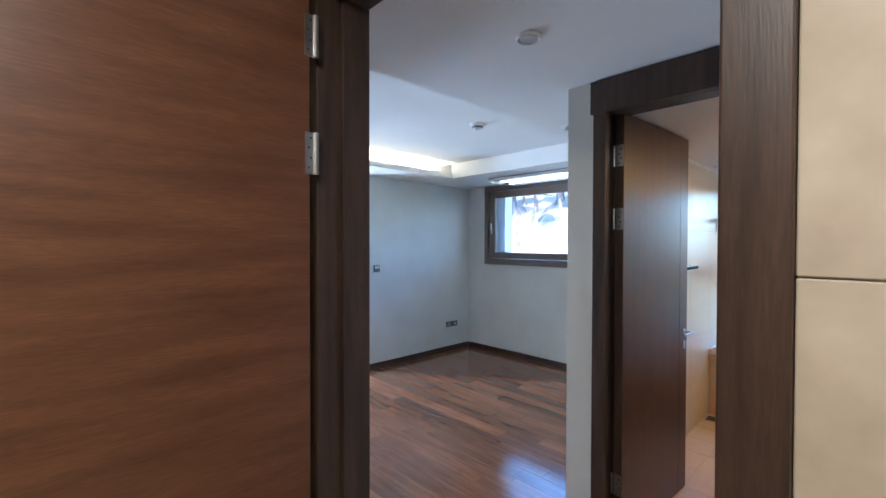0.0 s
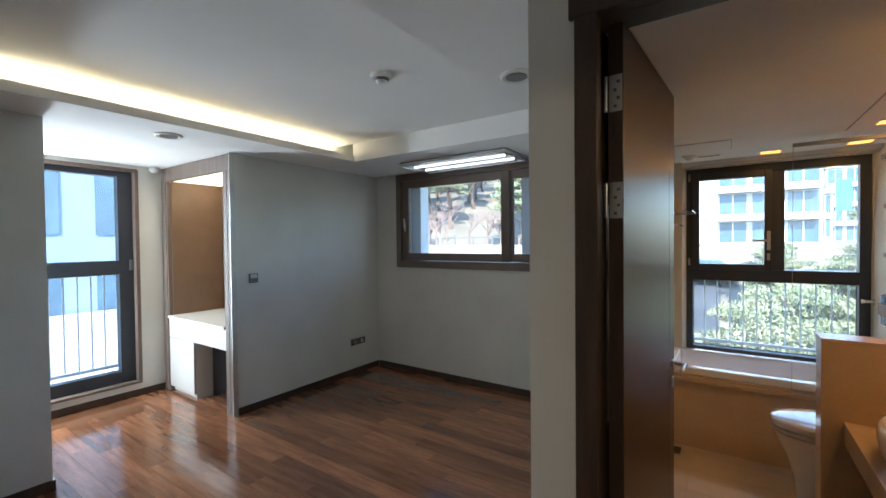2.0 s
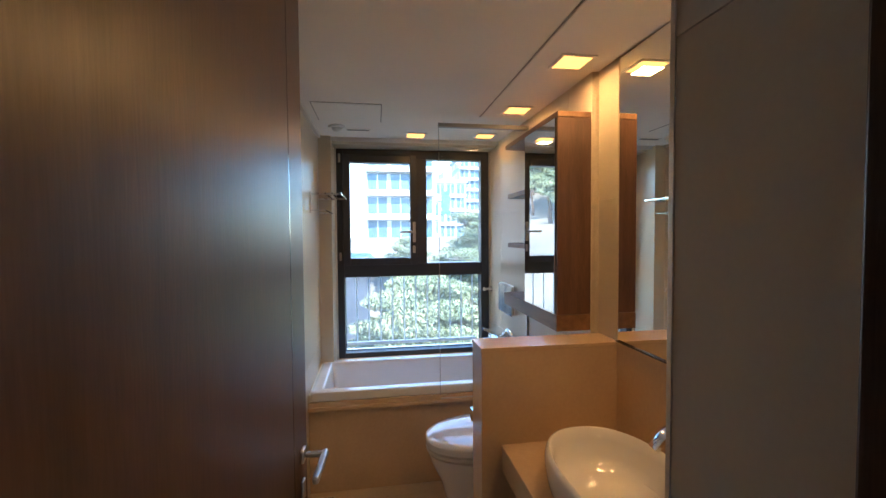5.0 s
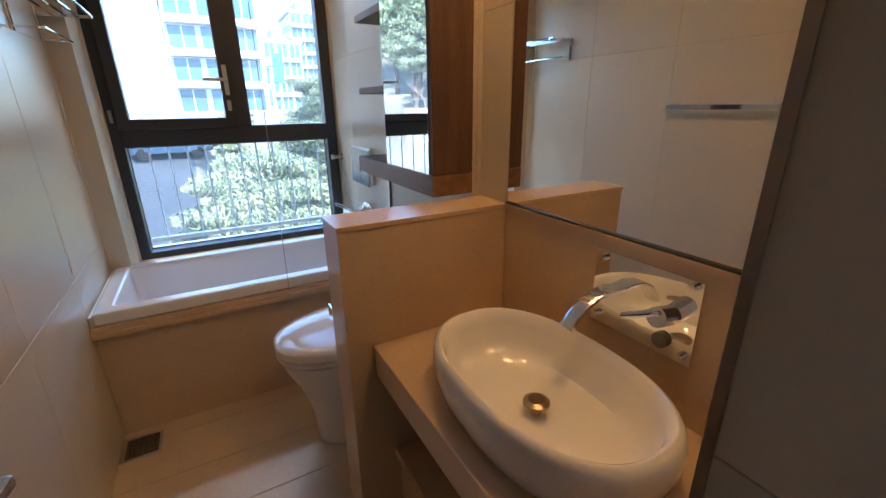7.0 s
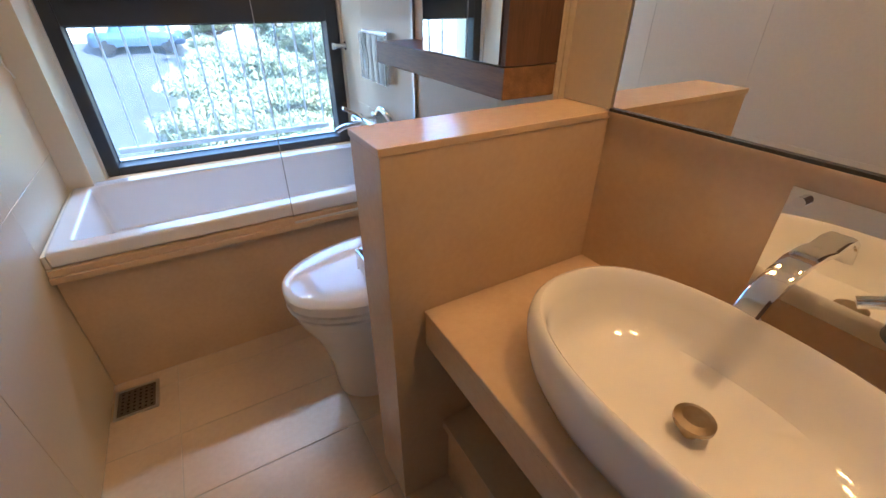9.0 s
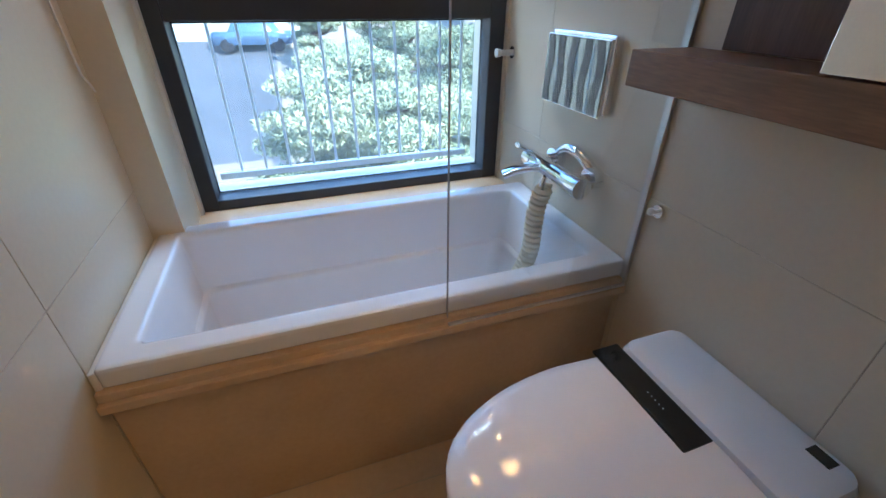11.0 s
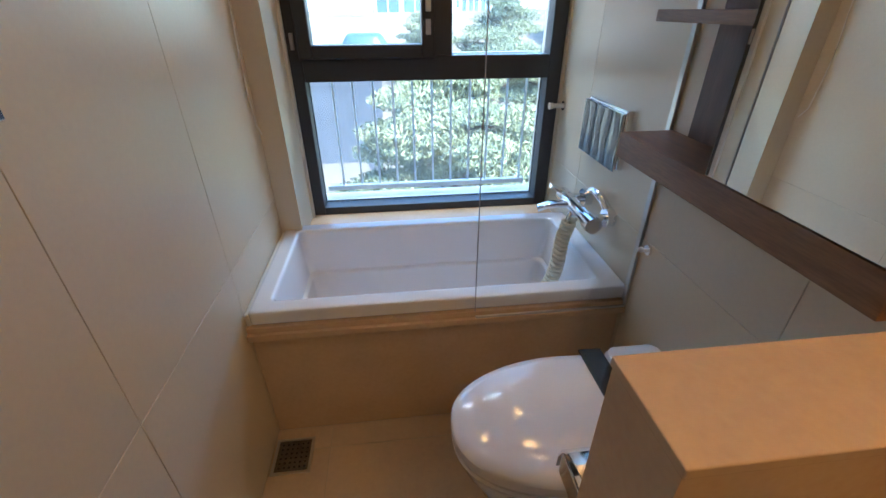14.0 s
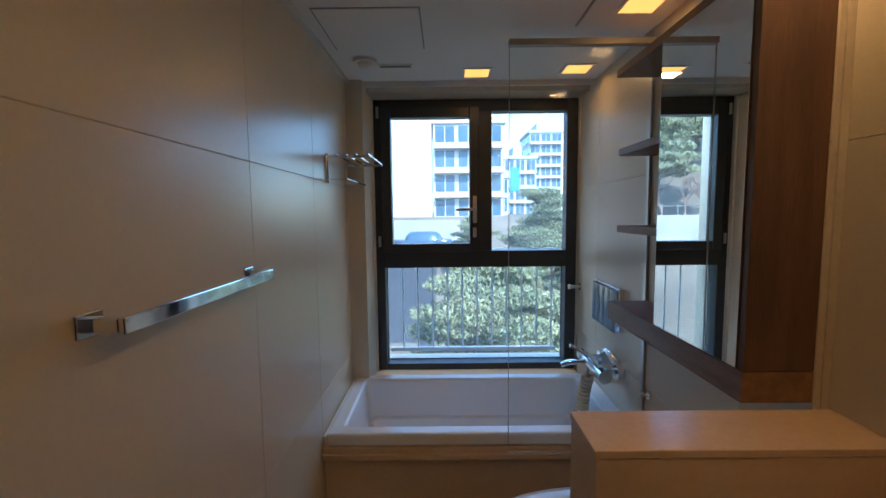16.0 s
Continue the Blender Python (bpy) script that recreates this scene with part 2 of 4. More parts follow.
def boxes(*bs, bevel=0.0):
    bm = bmesh.new()
    for b in bs:
        box(bm, *b, bevel=bevel)
    return bm


def cyl(bm, p, q, r, r2=None, seg=20, caps=True):
    p, q = Vector(p), Vector(q)
    d = q - p
    m = Matrix.Translation((p + q) / 2) @ d.to_track_quat("Z", "Y").to_matrix().to_4x4()
    bmesh.ops.create_cone(bm, cap_ends=caps, segments=seg, radius1=r, radius2=r if r2 is None else r2, depth=d.length, matrix=m)
    return bm


def ball(bm, c, r, sub=2, s=(1, 1, 1)):
    m = Matrix.Translation(c) @ Matrix.Diagonal((*s, 1))
    bmesh.ops.create_icosphere(bm, subdivisions=sub, radius=r, matrix=m)
    return bm


def tube(bm, pts, r, seg=10, flat=None):
    """A swept tube through pts; flat = (half width, half height) for a flat band."""
    rings = []
    n = len(pts)
    up = Vector((0, 0, 1))
    for i, p in enumerate(pts):
        p = Vector(p)
        d = (Vector(pts[min(i + 1, n - 1)]) - Vector(pts[max(i - 1, 0)])).normalized()
        side = d.cross(up)
        side = side.normalized() if side.length > 1e-4 else Vector((0, 1, 0))
        top = side.cross(d).normalized()
        rr = r[i] if isinstance(r, (list, tuple)) else r
        ring = []
        for k in range(seg):
            a = 2 * math.pi * k / seg
            if flat:
                c, s = math.cos(a), math.sin(a)
                w = math.copysign(abs(c) ** 0.4, c) * flat[0]
                h = math.copysign(abs(s) ** 0.4, s) * flat[1]
            else:
                w, h = math.cos(a) * rr, math.sin(a) * rr
            ring.append(bm.verts.new(p + side * w + top * h))
        rings.append(ring)
    for a, b in zip(rings, rings[1:]):
        for k in range(seg):
            bm.faces.new((a[k], a[(k + 1) % seg], b[(k + 1) % seg], b[k]))
    bm.faces.new(rings[0][::-1])
    bm.faces.new(rings[-1])
    return bm


def loft(bm, rings, cap0=True, cap1=True):
    rs = [[bm.verts.new(p) for p in ring] for ring in rings]
    n = len(rs[0])
    for a, b in zip(rs, rs[1:]):
        for k in range(n):
            bm.faces.new((a[k], a[(k + 1) % n], b[(k + 1) % n], b[k]))
    if cap0:
        bm.faces.new(rs[0][::-1])
    if cap1:
        bm.faces.new(rs[-1])
    return bm


def rrect(x0, y0, x1, y1, z, r, n=6):
    pts = []
    for cx, cy, a0 in ((x1 - r, y1 - r, 0), (x0 + r, y1 - r, 90), (x0 + r, y0 + r, 180), (x1 - r, y0 + r, 270)):
        for i in range(n + 1):
            a = radians(a0 + 90 * i / n)
            pts.append((cx + r * math.cos(a), cy + r * math.sin(a), z))
    return pts


def superell(cx, cy, z, a, b, e=2.4, n=48, lift=0.0):
    pts = []
    for i in range(n):
        t = 2 * math.pi * i / n
        c, s = math.cos(t), math.sin(t)
        pts.append((cx + math.copysign(abs(c) ** (2 / e), c) * a, cy + math.copysign(abs(s) ** (2 / e), s) * b, z + lift * c))
    return pts


def structure(name, label, material, *bs, category="wall"):
    return solo(name, boxes(*bs), material, label, category, kind="structure")

# ---- setting ----
CB, CS, CR = 2.06, 2.195, 2.36      # bathroom ceiling, bedroom soffit, recess
floor_bed = structure("floor_bedroom", "sub-floor under the dark wood planks", M_GAP, (-5.2, 0.69, -0.2, 0.32, 4.6, -0.012), category="floor")
floor_bath = structure("floor_bathroom", "grout bed under the beige bathroom tiles", M_GROUT, (-0.70, 2.14, -0.2, 0.8, 5.3, -0.0014), category="floor")
structure("floor_hall", "polished cream marble hall floor", M_MARBLE, (-1.6, -1.8, -0.2, 2.0, 0.69, 0.0), category="floor")

structure("wall_bath_left", "off-white wall between bedroom and bathroom", M_WALL,
          (-0.685, 2.14, 0, -0.617, 5.3, 2.6), (-0.685, 2.02, 0, -0.550, 2.14, 2.6))
structure("wall_bath_front", "wall beside and over the bathroom door", M_WALL,
          (0.178, 2.02, 0, 0.9, 2.14, 2.6), (-0.565, 2.02, 2.196, 0.178, 2.14, 2.6))
structure("wall_bath_stub", "short wall beside the wash basin", M_GROUT, (0.224, 2.14, 0, 0.9, 2.472, 2.6))
structure("wall_bath_right", "grout ground of the right bathroom wall", M_GROUT,
          (0.670, 2.472, 0, 0.9, 3.477, 2.6), (0.642, 3.477, 0, 0.9, 5.3, 2.6))
structure("wall_bath_window", "window wall of the bathroom around the dark window", M_TILE,
          (-0.617, 4.757, 0, -0.520, 5.3, 2.6), (-0.520, 4.95, 0, 0.642, 5.3, 0.498), (-0.520, 4.86, 2.03, 0.642, 5.3, 2.6),
          (0.622, 4.99, 0.498, 0.642, 5.3, 2.03), (-0.52, 4.80, 0, 0.642, 4.95, 0.497))
structure("ceiling_bath", "smooth white bathroom ceiling", M_CEIL, (-0.685, 2.14, CB, 0.9, 4.80, 2.2), (-0.685, 4.80, CB - 0.004, 0.642, 4.86, 2.2), category="ceiling")
structure("trim_window_head", "slim pale strip at the ceiling before the window", M_VANITY, (-0.605, 4.785, 2.035, 0.63, 4.80, CB), category="trim")
structure("ceiling_panel", "flush ceiling panel over the vanity with a shadow gap", M_CEIL, (0.35, 2.476, CB - 0.006, 0.655, 4.18, CB + 0.001), category="ceiling")

structure("wall_right", "pale wall of the entry passage", M_WALL, (0.243, 0.81, 0, 0.40, 2.02, 2.6))
structure("wall_entry", "wall holding the entry door", M_WALL, (-5.2, 0.69, 0, -0.70, 0.81, 2.6), (-0.70, 0.69, 2.14, 0.319, 0.81, 2.6), (0.319, 0.70, 0, 2.0, 0.81, 2.6))
structure("wall_bed_window", "off-white bedroom wall with the high window", M_WALL,
          (-3.78, 4.475, 0, -3.285, 4.75, 2.6), (-0.86, 4.475, 0, -0.685, 4.75, 2.6), (-3.285, 4.475, 0, -0.86, 4.75, 1.17), (-3.285, 4.475, 2.183, -0.86, 4.75, 2.6))
structure("wall_bed_left", "off-white bedroom wall beside the vanity niche", M_WALL, (-3.70, 2.765, 0, -3.60, 4.475, 2.6))
structure("wall_stub", "off-white bedroom wall that ends at the window bay", M_WALL, (-4.87, 0.81, 0, -3.50, 1.575, 2.6))
structure("wall_bay", "pale wall of the window bay", M_WALL, (-5.2, 2.53, 0, -4.87, 3.4, 2.6), (-5.2, 1.575, 0, -4.87, 2.53, 0.13), (-5.2, 1.575, 2.15, -4.87, 2.53, 2.6))
structure("wall_niche_back", "wall behind the vanity niche", M_WALL, (-4.87, 3.30, 0, -3.70, 3.4, 2.6))
for nm, b in (("bay", (-5.2, 0.81, CS, -3.10, 4.475, CS + 0.03)), ("near", (-3.10, 0.81, CS, 0.40, 1.20, 2.5)), ("window", (-3.10, 3.63, CS, 0.40, 4.475, 2.5)),
              ("passage", (-1.16, 1.20, CS, 0.40, 3.63, 2.5)), ("cove_lip", (-3.10, 1.20, CS, -3.085, 3.63, CS + 0.055)), ("cove_back", (-5.2, 0.81, CS + 0.03, -3.30, 4.475, 2.5))):
    structure("ceiling_" + nm, "white lowered ceiling beside the recess", M_CEIL, b, category="ceiling")
structure("ceiling_recess", "white recessed bedroom ceiling", M_CEIL, (-3.30, 1.20, CR, -1.16, 3.63, 2.5), category="ceiling")
structure("ceiling_roof", "slab over the rooms", M_CEIL, (-5.2, -1.8, 2.6, 2.0, 5.3, 2.7), category="ceiling")

structure("wall_hall_left", "cream hall wall", M_MARBLE, (-1.6, -1.8, 0, -1.5, 0.69, 2.6))
structure("wall_hall_right", "cream hall wall on the far side", M_MARBLE, (1.9, -1.8, 0, 2.0, 0.69, 2.6))
structure("wall_hall_back", "cream hall wall behind", M_MARBLE, (-1.6, -1.9, 0, 2.0, -1.8, 2.6))
structure("ceiling_hall", "white hall ceiling", M_CEIL, (-1.6, -1.8, 2.3, 2.0, 0.69, 2.6), category="ceiling")
marble_wall = structure("wall_marble", "cream marble cladding beside the entry door", M_GROUT, (0.320, 0.692, 0, 1.9, 0.70, 2.3))
for z0, z1 in ((0.0, 0.60), (0.6015, 1.005), (1.0065, 1.408), (1.4095, 2.3)):
    for x0, x1 in ((0.320, 1.1092), (1.1108, 1.9)):
        part("marble_slab", box(bmesh.new(), x0, 0.680, z0, x1, 0.692, z1, 0.0015, 1), M_MARBLE, marble_wall)

# skirtings, dark wood
def skirting(name, *bs):
    return solo(name, boxes(*bs, bevel=0.003), M_DARK, "dark wood skirting board along the wall", "baseboard", kind="structure")


skirting("baseboard_window_wall", (-3.588, 4.463, 0, -0.685, 4.475, 0.062))
skirting("baseboard_left_wall", (-3.600, 2.765, 0, -3.588, 4.463, 0.062))
skirting("baseboard_stub", (-3.500, 0.82, 0, -3.488, 1.575, 0.062), (-4.858, 1.575, 0, -3.488, 1.587, 0.062))
skirting("baseboard_bay", (-4.870, 1.59, 0, -4.858, 2.725, 0.062))
skirting("baseboard_partition", (-0.697, 2.03, 0, -0.685, 4.46, 0.062))

# ---- bathroom window ----
win = thing("window_1", (0.05, 5.06, 0.5), "dark aluminium bathroom window with two sashes over a fixed pane", "window", kind="structure")
Y0, Y1 = 5.012, 5.095
part("window_frame", boxes((-0.520, Y0, 0.498, -0.462, Y1, 2.03), (0.562, Y0, 0.498, 0.622, Y1, 2.03), (-0.462, Y0, 0.498, 0.562, Y1, 0.538), (-0.462, Y0, 1.965, 0.562, Y1, 2.03),
                           (-0.462, Y0, 1.098, 0.562, Y1, 1.192), bevel=0.004), M_ALU, win)
part("mullion", boxes((0.062, Y0 + 0.003, 1.192, 0.145, Y1 - 0.003, 1.965), bevel=0.004), M_ALU, win)
sash = part("sash", boxes((-0.468, Y0 - 0.022, 1.185, -0.415, Y0 + 0.05, 1.985), (0.020, Y0 - 0.022, 1.185, 0.072, Y0 + 0.05, 1.985), (-0.415, Y0 - 0.022, 1.185, 0.020, Y0 + 0.05, 1.236),
                          (-0.415, Y0 - 0.022, 1.930, 0.020, Y0 + 0.05, 1.985), bevel=0.005), M_ALU, win)
part("seal", boxes((-0.466, 5.085, 0.534, 0.566, 5.09, 0.545), (-0.466, 5.085, 1.09, 0.566, 5.09, 1.1), (-0.466, 5.085, 0.545, -0.457, 5.09, 1.09), (0.557, 5.085, 0.545, 0.566, 5.09, 1.09)), M_BLACK, win)
for nm, b in (("pane", (-0.463, 5.062, 0.537, 0.563, 5.068, 1.1)), ("pane", (-0.416, 5.048, 1.234, 0.021, 5.054, 1.932)), ("pane", (0.144, 5.062, 1.19, 0.563, 5.068, 1.967))):
    g = part(nm, boxes(b), M_GLASS, win)
    g.visible_shadow = False
hb = boxes((0.036, Y0 - 0.034, 1.35, 0.058, Y0 - 0.022, 1.50), bevel=0.003)
cyl(hb, (0.047, Y0 - 0.034, 1.425), (0.047, Y0 - 0.07, 1.425), 0.009)
box(hb, -0.06, Y0 - 0.075, 1.417, 0.056, Y0 - 0.06, 1.433, 0.004)
part("handle", hb, M_STEEL, win, "satin window handle")
part("lock_plate", boxes((0.036, Y0 - 0.030, 1.27, 0.056, Y0 - 0.022, 1.325), bevel=0.003), M_STEEL, win)
for z in (1.22, 1.93):
    part("hinge", cyl(bmesh.new(), (-0.487, Y0 - 0.012, z), (-0.487, Y0 - 0.012, z + 0.06), 0.008), M_STEEL, win)
structure("window_sill_1", "pale stone sill under the bathroom window", M_STONE, (-0.52, 4.80, 0.497, 0.622, 5.012, 0.503), category="sill")
structure("trim_window_side", "pale bead along the window reveal", M_VANITY, (-0.520, 4.985, 0.503, -0.510, 5.012, 2.03), category="trim")

rail = thing("window_railing", (0.05, 5.25, 0.53), "galvanised steel railing outside the bathroom window", "railing")
rb = part("bottom_rail", boxes((-0.47, 5.235, 0.535, 0.57, 5.265, 0.560), bevel=0.003), M_BARS, rail)
part("top_rail", boxes((-0.47, 5.235, 1.16, 0.57, 5.265, 1.185), bevel=0.003), M_BARS, rail)
for i in range(11):
    x = -0.387 + i * 0.0932
    part("bar", cyl(bmesh.new(), (x, 5.25, 0.56), (x, 5.25, 1.16), 0.0055, seg=8), M_BARS, rail)

# ---- bath tub ----
tub = thing("bathtub", (0.01, 4.5, 0), "white acrylic bathtub built in under the window", "bathtub")
X0, X1, T0, T1, ZR = -0.592, 0.628, 4.203, 4.802, 0.557


def tubring(a, z, r, right=0.0):
    return rrect(X0 + a, T0 + a, X1 - a - right, T1 - a, z, r)


bm = bmesh.new()
loft(bm, cap0=False, rings=[
    tubring(0.006, 0.506, 0.010), tubring(0.0, 0.512, 0.012), tubring(0.0, 0.516, 0.012), tubring(0.0, ZR - 0.012, 0.012), tubring(0.0, ZR - 0.008, 0.012), tubring(0.0025, ZR - 0.0025, 0.013),
    tubring(0.008, ZR, 0.014), tubring(0.012, ZR, 0.014), tubring(0.050, ZR, 0.018, 0.018), tubring(0.054, ZR, 0.020, 0.018), tubring(0.059, ZR - 0.003, 0.022, 0.018),
    tubring(0.062, ZR - 0.008, 0.024, 0.018), tubring(0.064, ZR - 0.020, 0.025, 0.018), tubring(0.082, 0.380, 0.034, 0.02), tubring(0.083, 0.372, 0.034, 0.02),
    tubring(0.091, 0.365, 0.036, 0.02), tubring(0.095, 0.362, 0.036, 0.02), tubring(0.097, 0.354, 0.038, 0.02), tubring(0.112, 0.24, 0.05, 0.02), tubring(0.122, 0.20, 0.055, 0.02),
    tubring(0.145, 0.178, 0.06, 0.02), tubring(0.17, 0.172, 0.06, 0.02)])
part("shell", bm, M_TUB, tub, smooth=True)
part("caulk", boxes((-0.604, 4.205, 0.500, X0 + 0.001, 4.80, 0.548), bevel=0.004), M_VANITY, tub, "cream sealant along the wall")
part("overflow", cyl(bmesh.new(), (0.548, 4.5, 0.44), (0.540, 4.5, 0.44), 0.026), M_CHROME, tub, "chrome overflow cap")
dr = cyl(bmesh.new(), (0.30, 4.5, 0.172), (0.30, 4.5, 0.180), 0.03)
part("drain", dr, M_CHROME, tub, "chrome bath drain")
part("ledge", boxes((-0.603, 4.180, 0.462, 0.628, 4.215, 0.484), (-0.603, 4.192, 0.476, 0.628, 4.213, 0.5055), bevel=0.002), M_STONE, tub, "beige stone ledge under the rim")
part("apron", boxes((-0.603, 4.214, 0.0, 0.628, 4.235, 0.461)), M_STONE, tub, "beige stone bath front")

# ---- shower screen ----
scr = thing("shower_screen", (0.37, 4.2, 0.49), "frameless clear glass screen standing on the bath rim", "shower screen")
g = part("glass", boxes((0.115, 4.192, 0.488, 0.626, 4.200, 2.004), bevel=0.0015), M_SCREEN, scr)
g.visible_shadow = False
part("polished_edge", boxes((0.1132, 4.1922, 0.490, 0.1150, 4.1998, 1.996)), M_GASKET, scr)
part("top_channel", boxes((0.112, 4.182, 1.996, 0.630, 4.210, 2.018), bevel=0.002), M_GASKET, scr)
part("bottom_seal", boxes((0.115, 4.184, 0.480, 0.626, 4.206, 0.490), bevel=0.002), M_STEEL, scr)
part("wall_channel", boxes((0.620, 4.186, 0.490, 0.630, 4.206, 1.996), bevel=0.002), M_STEEL, scr)

# ---- bath mixer ----
mix_t = thing("bath_mixer", (0.63, 4.48, 0.70), "chrome bath mixer with a curved riser on the tiled wall", "faucet")
bm = bmesh.new()
cyl(bm, (0.530, 4.56, 0.728), (0.530, 4.36, 0.728), 0.024)
part("body", bm, M_CHROME, mix_t, smooth=False)
bm = bmesh.new()
cyl(bm, (0.530, 4.36, 0.728), (0.530, 4.315, 0.728), 0.029)
part("thermostat_knob", bm, M_CHROME, mix_t)
bm = bmesh.new()
cyl(bm, (0.530, 4.56, 0.728), (0.530, 4.60, 0.730), 0.027)
part("flow_knob", bm, M_CHROME, mix_t)
part("arc_riser", tube(bmesh.new(), [(0.625 - 0.02 * math.sin(math.pi * i / 12), 4.60 - 0.24 * i / 12, 0.715 + 0.065 * math.sin(math.pi * i / 12)) for i in range(13)], 0.016), M_CHROME, mix_t, smooth=True)
for yy in (4.575, 4.385):
    bm = cyl(bmesh.new(), (0.63, yy, 0.722), (0.60, yy, 0.722), 0.033)
    cyl(bm, (0.61, yy, 0.722), (0.530, yy, 0.728), 0.014)
    part("wall_union", bm, M_CHROME, mix_t)
part("spout", tube(bmesh.new(), [(0.530, 4.50, 0.73), (0.485, 4.52, 0.725), (0.445, 4.535, 0.715), (0.415, 4.545, 0.70)], 0.012, 12, (0.022, 0.010)), M_CHROME, mix_t, smooth=True)
part("lever", tube(bmesh.new(), [(0.530, 4.52, 0.745), (0.485, 4.53, 0.775), (0.450, 4.535, 0.792)], 0.01, 12, (0.017, 0.007)), M_CHROME, mix_t, smooth=True)
part("outlet", tube(bmesh.new(), [(0.515, 4.47, 0.71), (0.505, 4.47, 0.67), (0.502, 4.475, 0.63)], 0.009), M_CHROME, mix_t, smooth=True)
part("hose_nipple", tube(bmesh.new(), [(0.502, 4.475, 0.635), (0.496, 4.475, 0.61), (0.484, 4.472, 0.59)], 0.006), M_STEEL, mix_t, "ribbed steel hose tail", smooth=True)
pts = []
for i in range(220):
    a = i * 0.52
    s = i / 219
    cx, cy, cz = 0.512 - 0.06 * s, 4.46 - 0.02 * s + 0.012 * math.sin(s * 7), 0.68 - 0.29 * s
    pts.append((cx + 0.022 * math.cos(a), cy + 0.022 * math.sin(a), cz))
solo("shower_hose", tube(bmesh.new(), pts, 0.0075, 8), M_CREAM, "coiled cream rubber shower hose hanging into the bath", "hose", smooth=True)

# wall panel, hooks
pan = thing("wall_panel", (0.63, 4.54, 0.98), "flat mirror-faced bathroom panel in a chrome housing", "wall panel")
part("housing", boxes((0.606, 4.384, 0.894, 0.630, 4.662, 1.084), bevel=0.004), M_CHROME, pan)
part("rim", boxes((0.5995, 4.392, 0.886, 0.606, 4.674, 1.074), bevel=0.001), M_CHROME, pan)
part("face", boxes((0.5965, 4.395, 0.889, 0.5995, 4.671, 1.071)), M_TINT, pan)
for k, yc in enumerate((4.648, 4.592, 4.536, 4.478, 4.420)):
    zs = [0.8895 + 0.181 * i / 10 for i in range(11)]
    edge = [(yc + 0.005 * math.sin(i * 0.7 + k * 1.7)) for i in range(11)]
    bm = bmesh.new()
    loft(bm, [[(0.5950, e - 0.014, z), (0.5965, e - 0.014, z), (0.5965, e + 0.014, z), (0.5950, e + 0.014, z)] for e, z in zip(edge, zs)])
    part("dark_band", bm, M_BLACK, pan)
hk = thing("robe_hook", (0.63, 4.147, 0.727), "small round white wall hook", "hook")
part("rose", cyl(bmesh.new(), (0.63, 4.147, 0.727), (0.622, 4.147, 0.727), 0.016), M_CHROME, hk)
bm = cyl(bmesh.new(), (0.622, 4.147, 0.727), (0.606, 4.147, 0.729), 0.005)
ball(bm, (0.603, 4.147, 0.73), 0.0095)
part("knob", bm, M_WHITEPL, hk, smooth=True)
hs = thing("shower_holder", (0.63, 4.95, 0.992), "chrome hand shower holder on the tiled wall", "shower holder")
part("rose", cyl(bmesh.new(), (0.63, 4.95, 0.992), (0.624, 4.95, 0.992), 0.020), M_CHROME, hs)
part("arm", cyl(bmesh.new(), (0.624, 4.95, 0.992), (0.575, 4.95, 0.992), 0.010), M_STEEL, hs)
part("cradle", cyl(bmesh.new(), (0.577, 4.95, 0.992), (0.562, 4.95, 0.992), 0.013, 0.015), M_WHITEPL, hs)

# ---- toilet ----
wc = thing("toilet", (0.3, 3.805, 0), "white ceramic toilet with closed lid and black control strip", "toilet")
CY = 3.805


def lidring(z, grow, x_back, tip=-0.015, half=0.195):
    pts = []
    n = 40
    for i in range(n + 1):
        a = math.pi / 2 + math.pi * i / n
        xx = (0.30 + grow * 0) + math.cos(a) * (0.30 - tip + grow)
        yy = CY + math.copysign(abs(math.sin(a)) ** 0.85, math.sin(a)) * (half + grow)
        pts.append((xx, yy, z + 0.03 * (xx - 0.0)))
    pts += [(x_back, CY - half - grow + 0.012, z + 0.03 * x_back), (x_back, CY + half + grow - 0.012, z + 0.03 * x_back)]
    return pts


bm = bmesh.new()
loft(bm, [lidring(0.432, -0.006, 0.455), lidring(0.436, 0.0, 0.455), lidring(0.462, 0.0, 0.455), lidring(0.469, -0.006, 0.455), lidring(0.474, -0.03, 0.452), lidring(0.477, -0.09, 0.452)])
part("lid", bm, M_CERAMIC, wc, smooth=True)
bm = bmesh.new()
loft(bm, [lidring(0.408, -0.008, 0.455), lidring(0.412, -0.002, 0.455), lidring(0.424, -0.002, 0.455), lidring(0.428, -0.010, 0.455)])
part("seat", bm, M_WHITEPL, wc, smooth=True)
bm = bmesh.new()


def bowl(z, tip, half, back=0.62):
    pts = []
    for i in range(41):
        a = math.pi / 2 + math.pi * i / 40
        pts.append((0.30 + math.cos(a) * (0.30 - tip), CY + math.copysign(abs(math.sin(a)) ** 0.85, math.sin(a)) * half, z))
    return pts + [(back, CY - half, z), (back, CY + half, z)]


loft(bm, [bowl(0.0, 0.10, 0.115), bowl(0.02, 0.095, 0.12), bowl(0.15, 0.085, 0.128), bowl(0.27, 0.05, 0.150), bowl(0.36, 0.005, 0.182), bowl(0.402, -0.008, 0.19), bowl(0.406, 0.0, 0.185)])
part("bowl", bm, M_CERAMIC, wc, smooth=True)
bm = bmesh.new()
